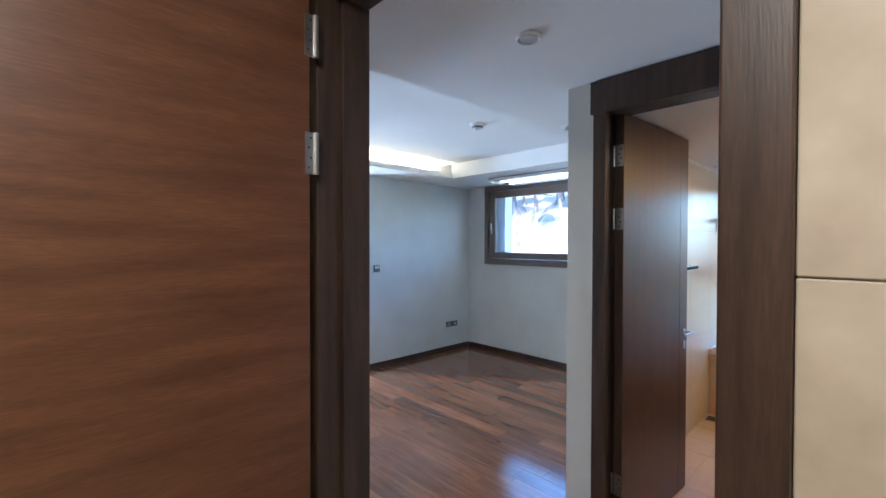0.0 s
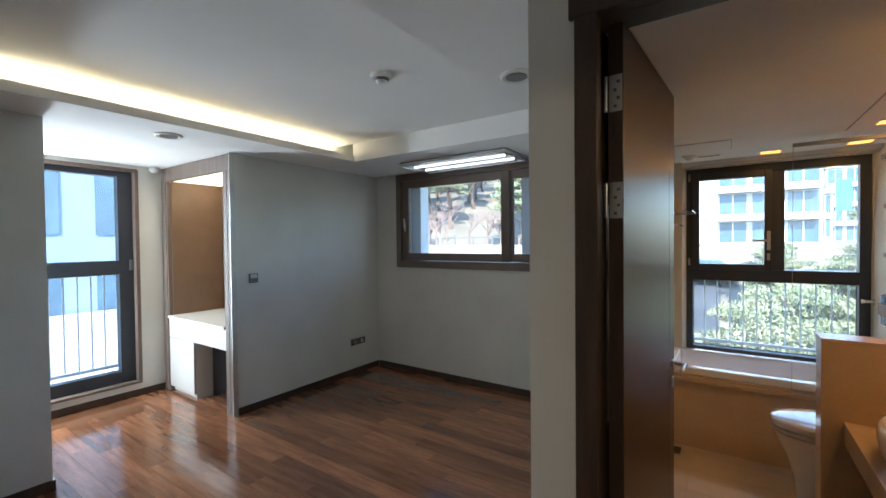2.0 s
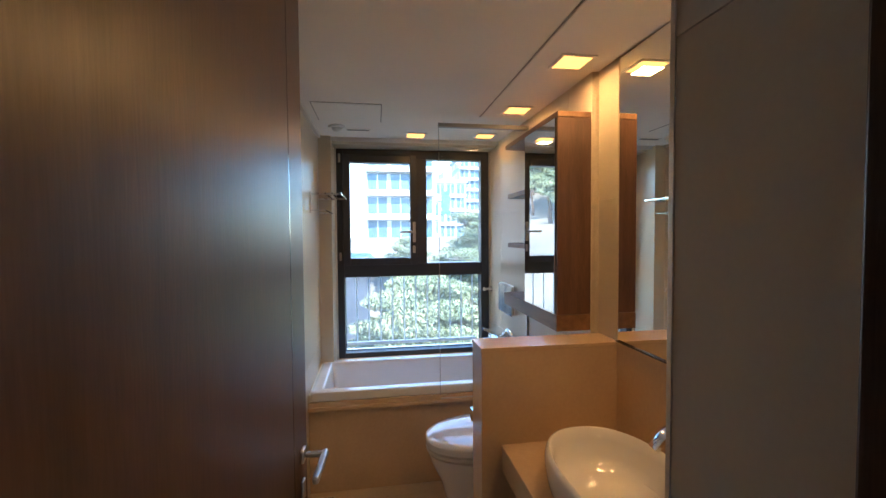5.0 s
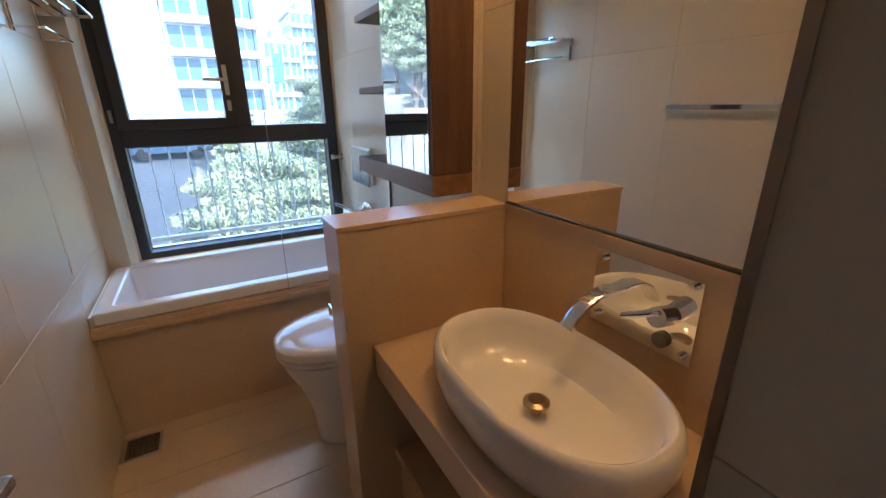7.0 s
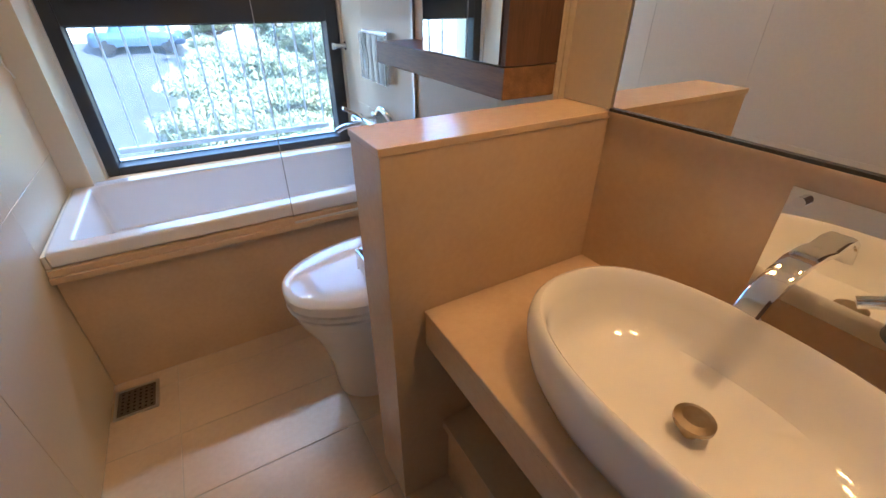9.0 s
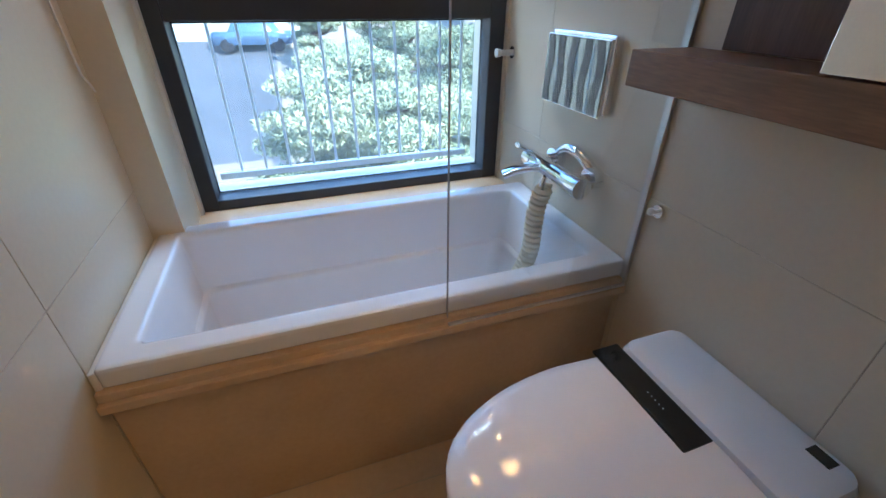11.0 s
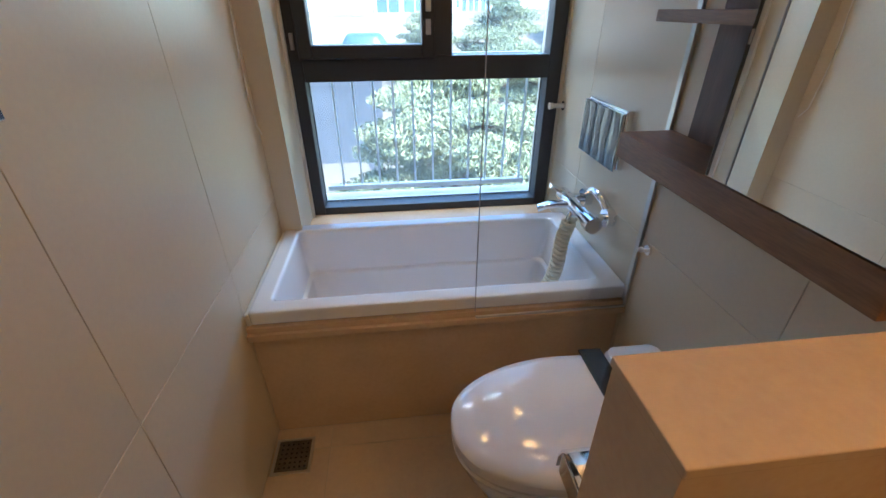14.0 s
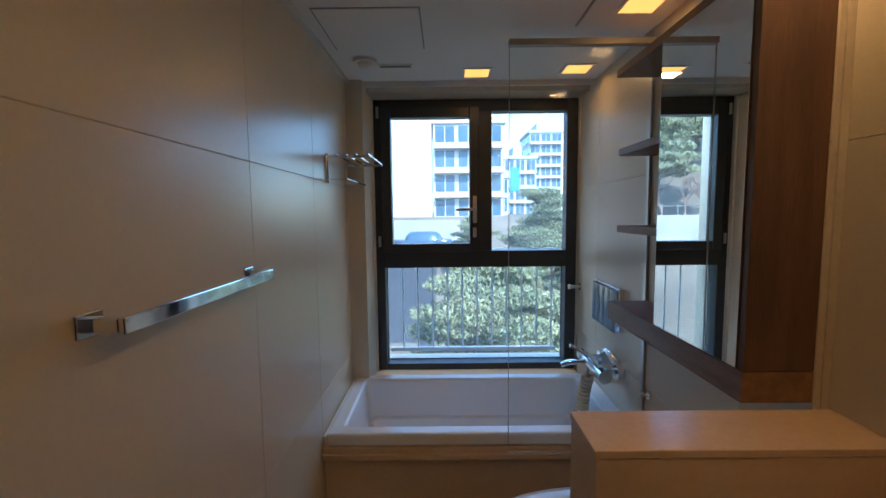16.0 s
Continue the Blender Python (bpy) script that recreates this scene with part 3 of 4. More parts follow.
loft(bm, [rrect(0.462, CY - 0.205, 0.628, CY + 0.200, 0.406, 0.03), rrect(0.462, CY - 0.205, 0.628, CY + 0.200, 0.475, 0.03), rrect(0.466, CY - 0.199, 0.624, CY + 0.194, 0.489, 0.03),
          rrect(0.48, CY - 0.18, 0.61, CY + 0.18, 0.494, 0.03)])
part("cistern_cover", bm, M_CERAMIC, wc, smooth=True)
ctl = part("control_strip", boxes((0.385, CY - 0.062, 0.484, 0.452, CY + 0.195, 0.4925), bevel=0.003), M_BLACK, wc, "glossy black control strip")
for i in range(5):
    part("indicator", boxes((0.4165, CY + 0.02 + i * 0.010, 0.4926, 0.4185, CY + 0.0225 + i * 0.010, 0.4929)), M_WHITEPL, ctl)
part("sensor", boxes((0.585, CY - 0.165, 0.4895, 0.612, CY - 0.125, 0.4945), bevel=0.001), M_BLACK, wc)
part("side_panel", boxes((0.34, CY - 0.213, 0.365, 0.52, CY - 0.190, 0.425), bevel=0.006), M_BLACK, wc, "dark glossy side control panel")
bm = cyl(bmesh.new(), (0.38, CY - 0.215, 0.40), (0.38, CY - 0.24, 0.40), 0.008)
box(bm, 0.345, CY - 0.246, 0.372, 0.392, CY - 0.236, 0.412, 0.003)
part("flush_lever", bm, M_CHROME, wc, "chrome flush lever")
part("power_lead", tube(bmesh.new(), [(0.56, CY - 0.195, 0.44), (0.575, CY - 0.235, 0.41), (0.60, CY - 0.25, 0.33), (0.635, CY - 0.25, 0.28)], 0.004), M_WHITEPL, wc, smooth=True)
ph = thing("paper_holder", (0.24, 3.50, 0.69), "chrome toilet paper holder on the low wall", "paper holder")
HZ = 0.69
arc = [(3.480, 0.030), (3.52, 0.027), (3.550, 0.016), (3.570, -0.004), (3.580, -0.030), (3.582, -0.062)]
bm = bmesh.new()
loft(bm, [[(0.148, y, HZ + z), (0.280, y, HZ + z), (0.280, y - 0.003, HZ + z - 0.003), (0.148, y - 0.003, HZ + z - 0.003)] for y, z in arc])
part("cover", bm, M_CHROME, ph, "curved chrome cover")
part("arm", boxes((0.140, 3.4775, HZ - 0.040, 0.146, 3.555, HZ + 0.010), bevel=0.002), M_CHROME, ph)
part("bracket", boxes((0.283, 3.4775, HZ - 0.060, 0.297, 3.558, HZ + 0.026), bevel=0.003), M_BLACK, ph)
part("backplate", boxes((0.148, 3.4765, HZ - 0.03, 0.282, 3.481, HZ + 0.026)), M_STEEL, ph)
part("roller", cyl(bmesh.new(), (0.146, 3.550, HZ - 0.03), (0.284, 3.550, HZ - 0.03), 0.012), M_STEEL, ph)

# ---- floor drain ----
fd = thing("floor_drain", (-0.53, 4.10, 0), "square dark steel floor drain with slots", "drain")
part("frame", boxes((-0.597, 4.032, 0.0, -0.587, 4.168, 0.004), (-0.475, 4.032, 0.0, -0.465, 4.168, 0.004), (-0.587, 4.032, 0, -0.475, 4.042, 0.004), (-0.587, 4.158, 0, -0.475, 4.168, 0.004)), M_STEEL, fd)
part("pan", boxes((-0.587, 4.042, 0.0, -0.475, 4.158, 0.0012)), M_BLACK, fd)
for i in range(7):
    part("slat", boxes((-0.5865 + i * 0.0172, 4.043, 0.001, -0.5770 + i * 0.0172, 4.157, 0.0034)), M_DRAIN, fd)
    part("cross_slat", boxes((-0.5865, 4.0435 + i * 0.0174, 0.001, -0.4755, 4.0530 + i * 0.0174, 0.0030)), M_DRAIN, fd)

# ---- low wall, vanity ----
pw = thing("low_wall", (0.4, 3.406, 0), "beige tiled low wall between toilet and wash basin", "partition")
part("body", boxes((0.133, 3.337, 0.0, 0.668, 3.476, 0.985)), M_STONE, pw)
part("cap", boxes((0.130, 3.334, 0.985, 0.668, 3.479, 1.0), bevel=0.002), M_STONE, pw)
vn = thing("vanity_counter", (0.43, 2.86, 0), "beige stone vanity counter with an open shelf below", "counter")
part("top", boxes((0.205, 2.476, 0.625, 0.668, 3.336, 0.645), bevel=0.003), M_STONE, vn)
part("apron", boxes((0.208, 2.476, 0.548, 0.228, 3.335, 0.625)), M_STONE, vn)
part("shelf", boxes((0.25, 2.476, 0.235, 0.668, 3.335, 0.262), bevel=0.002), M_STONE, vn)
part("plinth", boxes((0.27, 2.476, 0.0, 0.29, 3.335, 0.235)), M_STONE, vn)
part("support", boxes((0.245, 2.84, 0.262, 0.66, 2.865, 0.548)), M_STONE, vn)
part("splashback", boxes((0.658, 2.476, 0.645, 0.670, 3.337, 0.992), (0.650, 2.476, 0.992, 0.670, 3.337, 1.0)), M_STONE, vn)
mr = thing("vanity_mirror", (0.664, 2.86, 1.0), "large frameless wall mirror above the wash basin", "mirror")
part("glass", boxes((0.659, 2.478, 1.004, 0.6695, 3.333, 2.05), bevel=0.001), M_MIRROR, mr)
part("bottom_strip", boxes((0.652, 2.478, 0.999, 0.6585, 3.335, 1.006)), M_BLACK, mr)

bs = thing("wash_basin", (0.41, 2.88, 0.645), "white oval ceramic vessel basin on the counter", "basin")
BX, BY = 0.408, 2.885
A, B = 0.180, 0.290
bm = bmesh.new()
prof = [(0.645, 0.83), (0.650, 0.87), (0.664, 0.925), (0.690, 0.970), (0.720, 0.995), (0.745, 1.0), (0.765, 0.985), (0.776, 0.955), (0.778, 0.93), (0.772, 0.90), (0.745, 0.87), (0.70, 0.82), (0.675, 0.72), (0.666, 0.5), (0.662, 0.15)]
loft(bm, [superell(BX, BY, z, A * k, B * k - 0.0, 2.35, 56) for z, k in prof])
part("bowl", bm, M_CERAMIC, bs, smooth=True)
PX, PY = BX - 0.006, BY - 0.004
bm = cyl(bmesh.new(), (PX, PY, 0.660), (PX, PY, 0.690), 0.012)
cyl(bm, (PX, PY, 0.686), (PX, PY, 0.693), 0.028, 0.028, 28)
cyl(bm, (PX, PY, 0.693), (PX, PY, 0.698), 0.028, 0.018, 28)
part("plug", bm, M_BRONZE, bs, "aged metal pop-up plug")

bf = thing("basin_mixer", (0.658, 2.85, 0.87), "wall-mounted chrome basin mixer on a mirror plate", "faucet")
part("plate", boxes((0.652, 2.722, 0.780, 0.658, 2.975, 0.963), bevel=0.001), M_MIRROR, bf, "square mirror plate")
for yy, zz in ((2.955, 0.945), (2.742, 0.950), (2.955, 0.800), (2.742, 0.797)):
    part("stud", cyl(bmesh.new(), (0.653, yy, zz), (0.640, yy, zz), 0.0085), M_CHROME, bf)
part("spout", tube(bmesh.new(), [(0.655, 2.905, 0.885), (0.62, 2.906, 0.890), (0.58, 2.908, 0.884), (0.545, 2.91, 0.866), (0.52, 2.912, 0.842), (0.505, 2.913, 0.820)], 0.01, 14, (0.019, 0.006)), M_CHROME, bf, smooth=True)
bm = cyl(bmesh.new(), (0.654, 2.775, 0.875), (0.600, 2.775, 0.885), 0.021)
part("handle", bm, M_CHROME, bf)
part("diverter_knob", cyl(bmesh.new(), (0.653, 2.787, 0.814), (0.642, 2.787, 0.814), 0.018, 0.017), M_GREY, bf, "dark grey round button")
part("lever", tube(bmesh.new(), [(0.605, 2.775, 0.895), (0.585, 2.80, 0.885), (0.57, 2.83, 0.872)], 0.008, 10, (0.010, 0.005)), M_CHROME, bf, smooth=True)

# ---- mirror cabinet with open shelves ----
cb = thing("mirror_cabinet", (0.56, 3.84, 1.01), "walnut wall cabinet with a mirror door and open end shelves", "cabinet")
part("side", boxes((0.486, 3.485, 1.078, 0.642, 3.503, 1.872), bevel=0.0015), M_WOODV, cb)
# boards use the tone with light painted in
part("bottom_board", boxes((0.484, 3.485, 1.010, 0.642, 4.188, 1.076), bevel=0.002), M_WOODLIT, cb)
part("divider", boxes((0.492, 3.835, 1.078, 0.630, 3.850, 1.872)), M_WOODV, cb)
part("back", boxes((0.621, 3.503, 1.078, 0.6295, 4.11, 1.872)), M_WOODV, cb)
dm = part("door", boxes((0.487, 3.506, 1.080, 0.499, 3.846, 1.868), bevel=0.001), M_DARK, cb)
part("door_mirror", boxes((0.482, 3.504, 1.079, 0.487, 3.847, 1.872), bevel=0.0008), M_MIRROR, dm)
part("top_board", boxes((0.486, 3.485, 1.873, 0.630, 4.165, 1.897), bevel=0.0015), M_WOODLIT, cb)
for z in (1.345, 1.615):
    bm = bmesh.new()
    prof = [(0.500, 3.851), (0.500, 4.165), (0.63, 4.165), (0.63, 3.851)]
    loft(bm, [[(x, y, z - 0.012) for x, y in prof], [(x, y, z + 0.012) for x, y in prof]])
    part("shelf", bm, M_WOODLIT, cb)

# ---- towel bar, rack, cord ----
tb = thing("towel_bar", (-0.6, 3.42, 1.265), "flat chrome towel bar on the tiled wall", "towel bar")
part("bar", boxes((-0.556, 3.190, 1.252, -0.546, 3.672, 1.276), bevel=0.002), M_CHROME, tb)
for y0, y1 in ((3.190, 3.212), (3.650, 3.672)):
    part("bracket", boxes((-0.602, y0 + 0.002, 1.254, -0.556, y1 - 0.002, 1.274), bevel=0.002), M_CHROME, tb)
    part("wall_plate", boxes((-0.605, y0 - 0.012, 1.247, -0.600, y1 + 0.012, 1.281), bevel=0.002), M_CHROME, tb)
tr = thing("towel_rack", (-0.6, 4.55, 1.6), "chrome towel rack shelf with a lower rail", "towel rack")
for y in (4.37, 4.715):
    part("plate", boxes((-0.605, y, 1.535, -0.597, y + 0.02, 1.655), bevel=0.002), M_CHROME, tr)
    part("arm", boxes((-0.600, y + 0.004, 1.636, -0.425, y + 0.016, 1.648), bevel=0.002), M_CHROME, tr)
    part("lower_arm", boxes((-0.600, y + 0.006, 1.545, -0.515, y + 0.014, 1.553), bevel=0.001), M_CHROME, tr)
for x in (-0.56, -0.52, -0.48, -0.43):
    part("rail", cyl(bmesh.new(), (x, 4.35, 1.648), (x, 4.745, 1.648), 0.0055, seg=10), M_CHROME, tr)
part("lower_rail", cyl(bmesh.new(), (-0.515, 4.35, 1.549), (-0.515, 4.745, 1.549), 0.005, seg=10), M_CHROME, tr)
solo("hanging_cord", tube(bmesh.new(), [(-0.597, 4.70 + 0.008 * math.sin(i * 0.7), 2.05 - i * 0.055) for i in range(20)] + [(-0.592, 4.715, 0.985), (-0.592, 4.73, 0.965)], 0.0025, 6),
     M_WHITEPL, "thin white cord hanging along the tiled wall", "cord", smooth=True)

# ---- bathroom ceiling fittings ----
for lx, ly in BATH_LAMPS:
    dl = thing("downlight", (lx, ly, CB - 0.02), "square recessed downlight glowing warm yellow", "ceiling lamp", "bathroom downlights")
    zt = CB - 0.006 if lx > 0.35 and ly < 4.18 else CB
    h = 0.068
    part("frame", boxes((lx - h, ly - h, zt - 0.005, lx - h + 0.012, ly + h, zt), (lx + h - 0.012, ly - h, zt - 0.005, lx + h, ly + h, zt),
                        (lx - h + 0.012, ly - h, zt - 0.005, lx + h - 0.012, ly - h + 0.012, zt), (lx - h + 0.012, ly + h - 0.012, zt - 0.005, lx + h - 0.012, ly + h, zt)), M_WHITEPL, dl)
    part("diffuser", boxes((lx - h + 0.012, ly - h + 0.012, zt - 0.003, lx + h - 0.012, ly + h - 0.012, zt)), M_LAMP, dl)
solo("access_panel", boxes((-0.54, 4.04, CB - 0.004, -0.20, 4.37, CB), bevel=0.001), M_CEIL, "flush white ceiling access hatch", "hatch")
hatch_edge = [(-0.546, 4.036, -0.540, 4.376), (-0.200, 4.036, -0.194, 4.376), (-0.540, 4.036, -0.200, 4.040), (-0.540, 4.370, -0.200, 4.376)]
# no groove is cut: grey strips carry the shade of the gaps
structure("trim_hatch", "grey strips drawn as the shaded gap round the access hatch", M_GASKET, *[(a, b, CB - 0.0015, c, d, CB + 0.001) for a, b, c, d in hatch_edge], category="trim")
structure("trim_ceiling_panel", "grey strips drawn as the shaded gap beside the ceiling panel", M_GASKET, (0.343, 2.476, CB - 0.002, 0.350, 4.187, CB + 0.001), (0.350, 4.180, CB - 0.002, 0.64, 4.187, CB + 0.001), category="trim")
structure("trim_cove", "pale moulding between tiled wall and ceiling", M_VANITY, (-0.605, 2.2, CB - 0.016, -0.585, 4.757, CB), category="trim")
sd = thing("heat_detector", (-0.46, 4.50, CB), "white domed ceiling detector", "detector")
part("base", cyl(bmesh.new(), (-0.455, 4.50, CB - 0.012), (-0.455, 4.50, CB), 0.05, 0.052), M_WHITEPL, sd)
part("dome", ball(bmesh.new(), (-0.455, 4.50, CB - 0.012), 0.034, 2, (1, 1, 0.75)), M_WHITEPL, sd, smooth=True)
vt = thing("ceiling_vent", (-0.33, 4.56, CB), "narrow grey slot vent in the ceiling", "vent")
part("frame", boxes((-0.41, 4.545, CB - 0.004, -0.255, 4.585, CB)), M_WHITEPL, vt)
part("slot", boxes((-0.40, 4.555, CB - 0.006, -0.265, 4.575, CB - 0.004)), M_GREY, vt)

# ---- doors ----
fr = thing("door_frame_bathroom", (-0.17, 2.08, 0), "dark wenge frame of the bathroom door", "door frame", kind="structure")
part("left_casing", boxes((-0.550, 2.006, 0, -0.490, 2.050, 2.04), (-0.549, 2.050, 0, -0.505, 2.20, 2.055), (-0.617, 2.20, 0, -0.50, 2.212, 2.055), bevel=0.003), M_DARK, fr)
part("right_casing", boxes((0.122, 2.006, 0, 0.180, 2.060, 2.04), (0.112, 2.060, 0, 0.178, 2.150, 2.04), bevel=0.003), M_DARK, fr)
part("head", boxes((-0.565, 2.006, 2.04, 0.180, 2.050, 2.190), (-0.505, 2.050, 2.04, 0.112, 2.15, 2.14), bevel=0.003), M_DARK, fr)
# steel strip added to imitate the light edge of the frame rebate
part("strike_plate", boxes((-0.507, 2.165, 0.9, -0.500, 2.195, 1.55), bevel=0.001), M_STEEL, fr)

HX, HY = -0.444, 2.100
bd = thing("bathroom_door", (HX, HY, 0.008), "dark walnut bathroom door standing open", "door")
ang = math.atan2(0.050, 0.842)


def leafpt(bm, y0, y1, x0, x1, z0, z1, bevel=0.0):
    """Box given along the open leaf; x right of its outer face, y along it."""
    n0 = len(bm.verts)
    box(bm, x0, y0, z0, x1, y1, z1, bevel)
    bm.verts.ensure_lookup_table()
    vs = bm.verts[n0:]
    m = Matrix.Translation((HX, HY, 0)) @ Matrix.Rotation(-ang, 4, "Z")
    bmesh.ops.transform(bm, matrix=m, verts=vs)
    return bm


lf = part("leaf", leafpt(bmesh.new(), 0, 0.785, -0.04, 0.0, 0.008, 2.045, 0.002), M_BLEAF, bd)
# thin strip that makes the hinge-side edge darker than the leaf
part("edge_band", leafpt(bmesh.new(), -0.0015, 0.0, -0.039, -0.001, 0.01, 2.043), M_DARK, lf)
part("inlay", leafpt(bmesh.new(), 0.672, 0.675, -0.001, 0.0006, 0.01, 2.04), M_BLACK, lf)
for z in (0.25, 1.505, 1.80):
    h = leafpt(bmesh.new(), -0.004, 0.0, -0.036, -0.002, z, z + 0.10)
    leafpt(h, -0.010, -0.003, -0.050, -0.040, z, z + 0.10, 0.003)
    hg = part("hinge", h, M_STEEL, bd, "satin steel hinge")
    for k in range(4):
        part("screw", leafpt(bmesh.new(), -0.0055, -0.004, -0.024 + 0.008 * (k % 2), -0.016 + 0.008 * (k % 2), z + 0.010 + k * 0.022, z + 0.018 + k * 0.022), M_GREY, hg)
hd = leafpt(bmesh.new(), 0.720, 0.748, 0.0, 0.008, 0.915, 0.945, 0.003)
leafpt(hd, 0.728, 0.740, 0.008, 0.05, 0.924, 0.936, 0.003)
leafpt(hd, 0.628, 0.744, 0.043, 0.057, 0.922, 0.938, 0.005)
part("handle", hd, M_STEEL, bd, "satin steel lever handle")
hd = leafpt(bmesh.new(), 0.720, 0.748, -0.048, -0.04, 0.915, 0.945, 0.003)
leafpt(hd, 0.638, 0.744, -0.097, -0.083, 0.922, 0.938, 0.005)
leafpt(hd, 0.728, 0.740, -0.09, -0.048, 0.924, 0.936, 0.003)
part("handle", hd, M_STEEL, bd, "satin steel lever handle")
part("lock_escutcheon", leafpt(bmesh.new(), 0.722, 0.746, 0.0, 0.006, 0.830, 0.875, 0.003), M_STEEL, bd)

ef = thing("door_frame_entry", (-0.2, 0.75, 0), "dark wenge frame of the entry door", "door frame", kind="structure")
part("left_jamb", boxes((-0.70, 0.672, 0, -0.645, 0.826, 2.14), (-0.645, 0.740, 0, -0.630, 0.826, 2.10), bevel=0.003), M_DARK, ef)
part("right_jamb", boxes((0.255, 0.672, 0, 0.319, 0.826, 2.14), (0.240, 0.740, 0, 0.255, 0.826, 2.10), bevel=0.003), M_DARK, ef)
part("head", boxes((-0.645, 0.672, 2.10, 0.255, 0.826, 2.14), bevel=0.003), M_DARK, ef)
ed = thing("entry_door", (-0.64, 0.64, 0.01), "brown walnut entry door with horizontal grain, open into the hall", "door")
part("leaf", boxes((-0.662, -0.245, 0.01, -0.622, 0.640, 2.095), bevel=0.002), M_LEAF, ed)
for z in (0.25, 1.615, 1.91):
    h = boxes((-0.655, 0.640, z, -0.626, 0.6425, z + 0.105))
    cyl(h, (-0.618, 0.655, z), (-0.618, 0.655, z + 0.105), 0.007, seg=12)
    box(h, -0.622, 0.628, z, -0.6195, 0.650, z + 0.105)
    hg = part("hinge", h, M_STEEL, ed, "steel hinge with screws")
    for k in range(4):
        part("screw", cyl(bmesh.new(), (-0.6195, 0.636 + 0.006 * (k % 2), z + 0.016 + k * 0.025), (-0.6185, 0.636 + 0.006 * (k % 2), z + 0.016 + k * 0.025), 0.003, seg=10), M_GREY, hg)
bm = boxes((-0.622, -0.19, 0.92, -0.616, -0.15, 1.06), bevel=0.003)
cyl(bm, (-0.616, -0.17, 0.99), (-0.565, -0.17, 0.99), 0.009)
box(bm, -0.575, -0.18, 0.982, -0.561, -0.05, 0.998, 0.004)
part("handle", bm, M_STEEL, ed, "satin steel lever handle")

# ---- entry passage fittings ----
sw = thing("wall_switch", (0.22, 1.85, 1.15), "dark grey three-gang switch on the pale wall", "switch")
part("plate", boxes((0.234, 1.765, 1.118, 0.243, 1.937, 1.188), bevel=0.003), M_GREY, sw)
for k in range(4):
    part("rocker", boxes((0.229, 1.774 + k * 0.040, 1.125, 0.234, 1.810 + k * 0.040, 1.181), bevel=0.002), M_BLACK, sw)


def spot(x, y, z, r, label, cat, name, inner):
    t = thing(name, (x, y, z), label, cat)
    bm = bmesh.new()
    loft(bm, [superell(x, y, z, r, r, 2, 32), superell(x, y, z - 0.008, r, r, 2, 32), superell(x, y, z - 0.014, r * 0.86, r * 0.86, 2, 32), superell(x, y, z - 0.008, r * 0.72, r * 0.72, 2, 32)])
    part("ring", bm, M_WHITEPL, t, smooth=False)
    part("core", cyl(bmesh.new(), (x, y, z - 0.012), (x, y, z - 0.006), r * 0.66, r * 0.62), inner, t)
    return t


spot(-0.515, 1.437, CS, 0.048, "round chrome and white ceiling spot, unlit", "ceiling spot", "ceiling_spot", M_STEEL)
spot(-1.0, 2.635, CS, 0.075, "round white ceiling speaker grille", "ceiling speaker", "ceiling_speaker", M_GREY)
spot(-3.385, 2.19, CS, 0.085, "round white ceiling air valve", "air valve", "air_valve", M_GREY)
sm = thing("smoke_detector", (-1.78, 2.59, CR), "white smoke detector with a caged tip", "detector")
part("base", cyl(bmesh.new(), (-1.78, 2.59, CR - 0.022), (-1.78, 2.59, CR), 0.055, 0.062, 28), M_WHITEPL, sm)
part("ring", cyl(bmesh.new(), (-1.78, 2.59, CR - 0.034), (-1.78, 2.59, CR - 0.022), 0.036, 0.044, 24), M_GREY, sm)
part("tip", cyl(bmesh.new(), (-1.78, 2.59, CR - 0.050), (-1.78, 2.59, CR - 0.034), 0.022, 0.034, 20), M_WHITEPL, sm)

# ---- bedroom window ----
bw = thing("window_2", (-2.1, 4.5, 1.17), "taupe framed high bedroom window with sliding sashes", "window", kind="structure")
BXR = -0.86
part("casing", boxes((-3.300, 4.458, 1.160, -3.235, 4.60, 2.19), (BXR - 0.05, 4.458, 1.160, BXR + 0.015, 4.60, 2.19), (-3.235, 4.458, 1.160, BXR - 0.05, 4.60, 1.235), (-3.235, 4.458, 2.115, BXR - 0.05, 4.60, 2.19), bevel=0.004), M_TAUPE, bw)
s1 = part("sash", boxes((-3.225, 4.478, 1.240, -3.135, 4.53, 2.110), (-2.005, 4.478, 1.240, -1.920, 4.53, 2.110), (-3.135, 4.478, 1.240, -2.005, 4.53, 1.318), (-3.135, 4.478, 2.030, -2.005, 4.53, 2.110), bevel=0.005), M_TAUPE, bw)
s2 = part("sash", boxes((-1.915, 4.505, 1.240, -1.895, 4.55, 2.110), (BXR - 0.13, 4.505, 1.240, BXR - 0.055, 4.55, 2.110), (-1.895, 4.505, 1.240, BXR - 0.13, 4.55, 1.318), (-1.895, 4.505, 2.030, BXR - 0.13, 4.55, 2.110), bevel=0.005), M_TAUPE, bw)
for b in ((-3.14, 4.500, 1.31, -2.0, 4.506, 2.035), (-1.9, 4.525, 1.31, BXR - 0.125, 4.531, 2.035)):
    g = part("pane", boxes(b), M_GLASS, bw)
    g.visible_shadow = False
part("outer_frame", boxes((-3.235, 4.60, 1.235, -3.06, 4.75, 2.115), (-1.86, 4.63, 1.235, -1.76, 4.70, 2.115), bevel=0.004), M_BARS, bw, "grey outer frame seen through the pane")
hh = boxes((-3.192, 4.468, 1.56, -3.176, 4.478, 1.66), bevel=0.003)
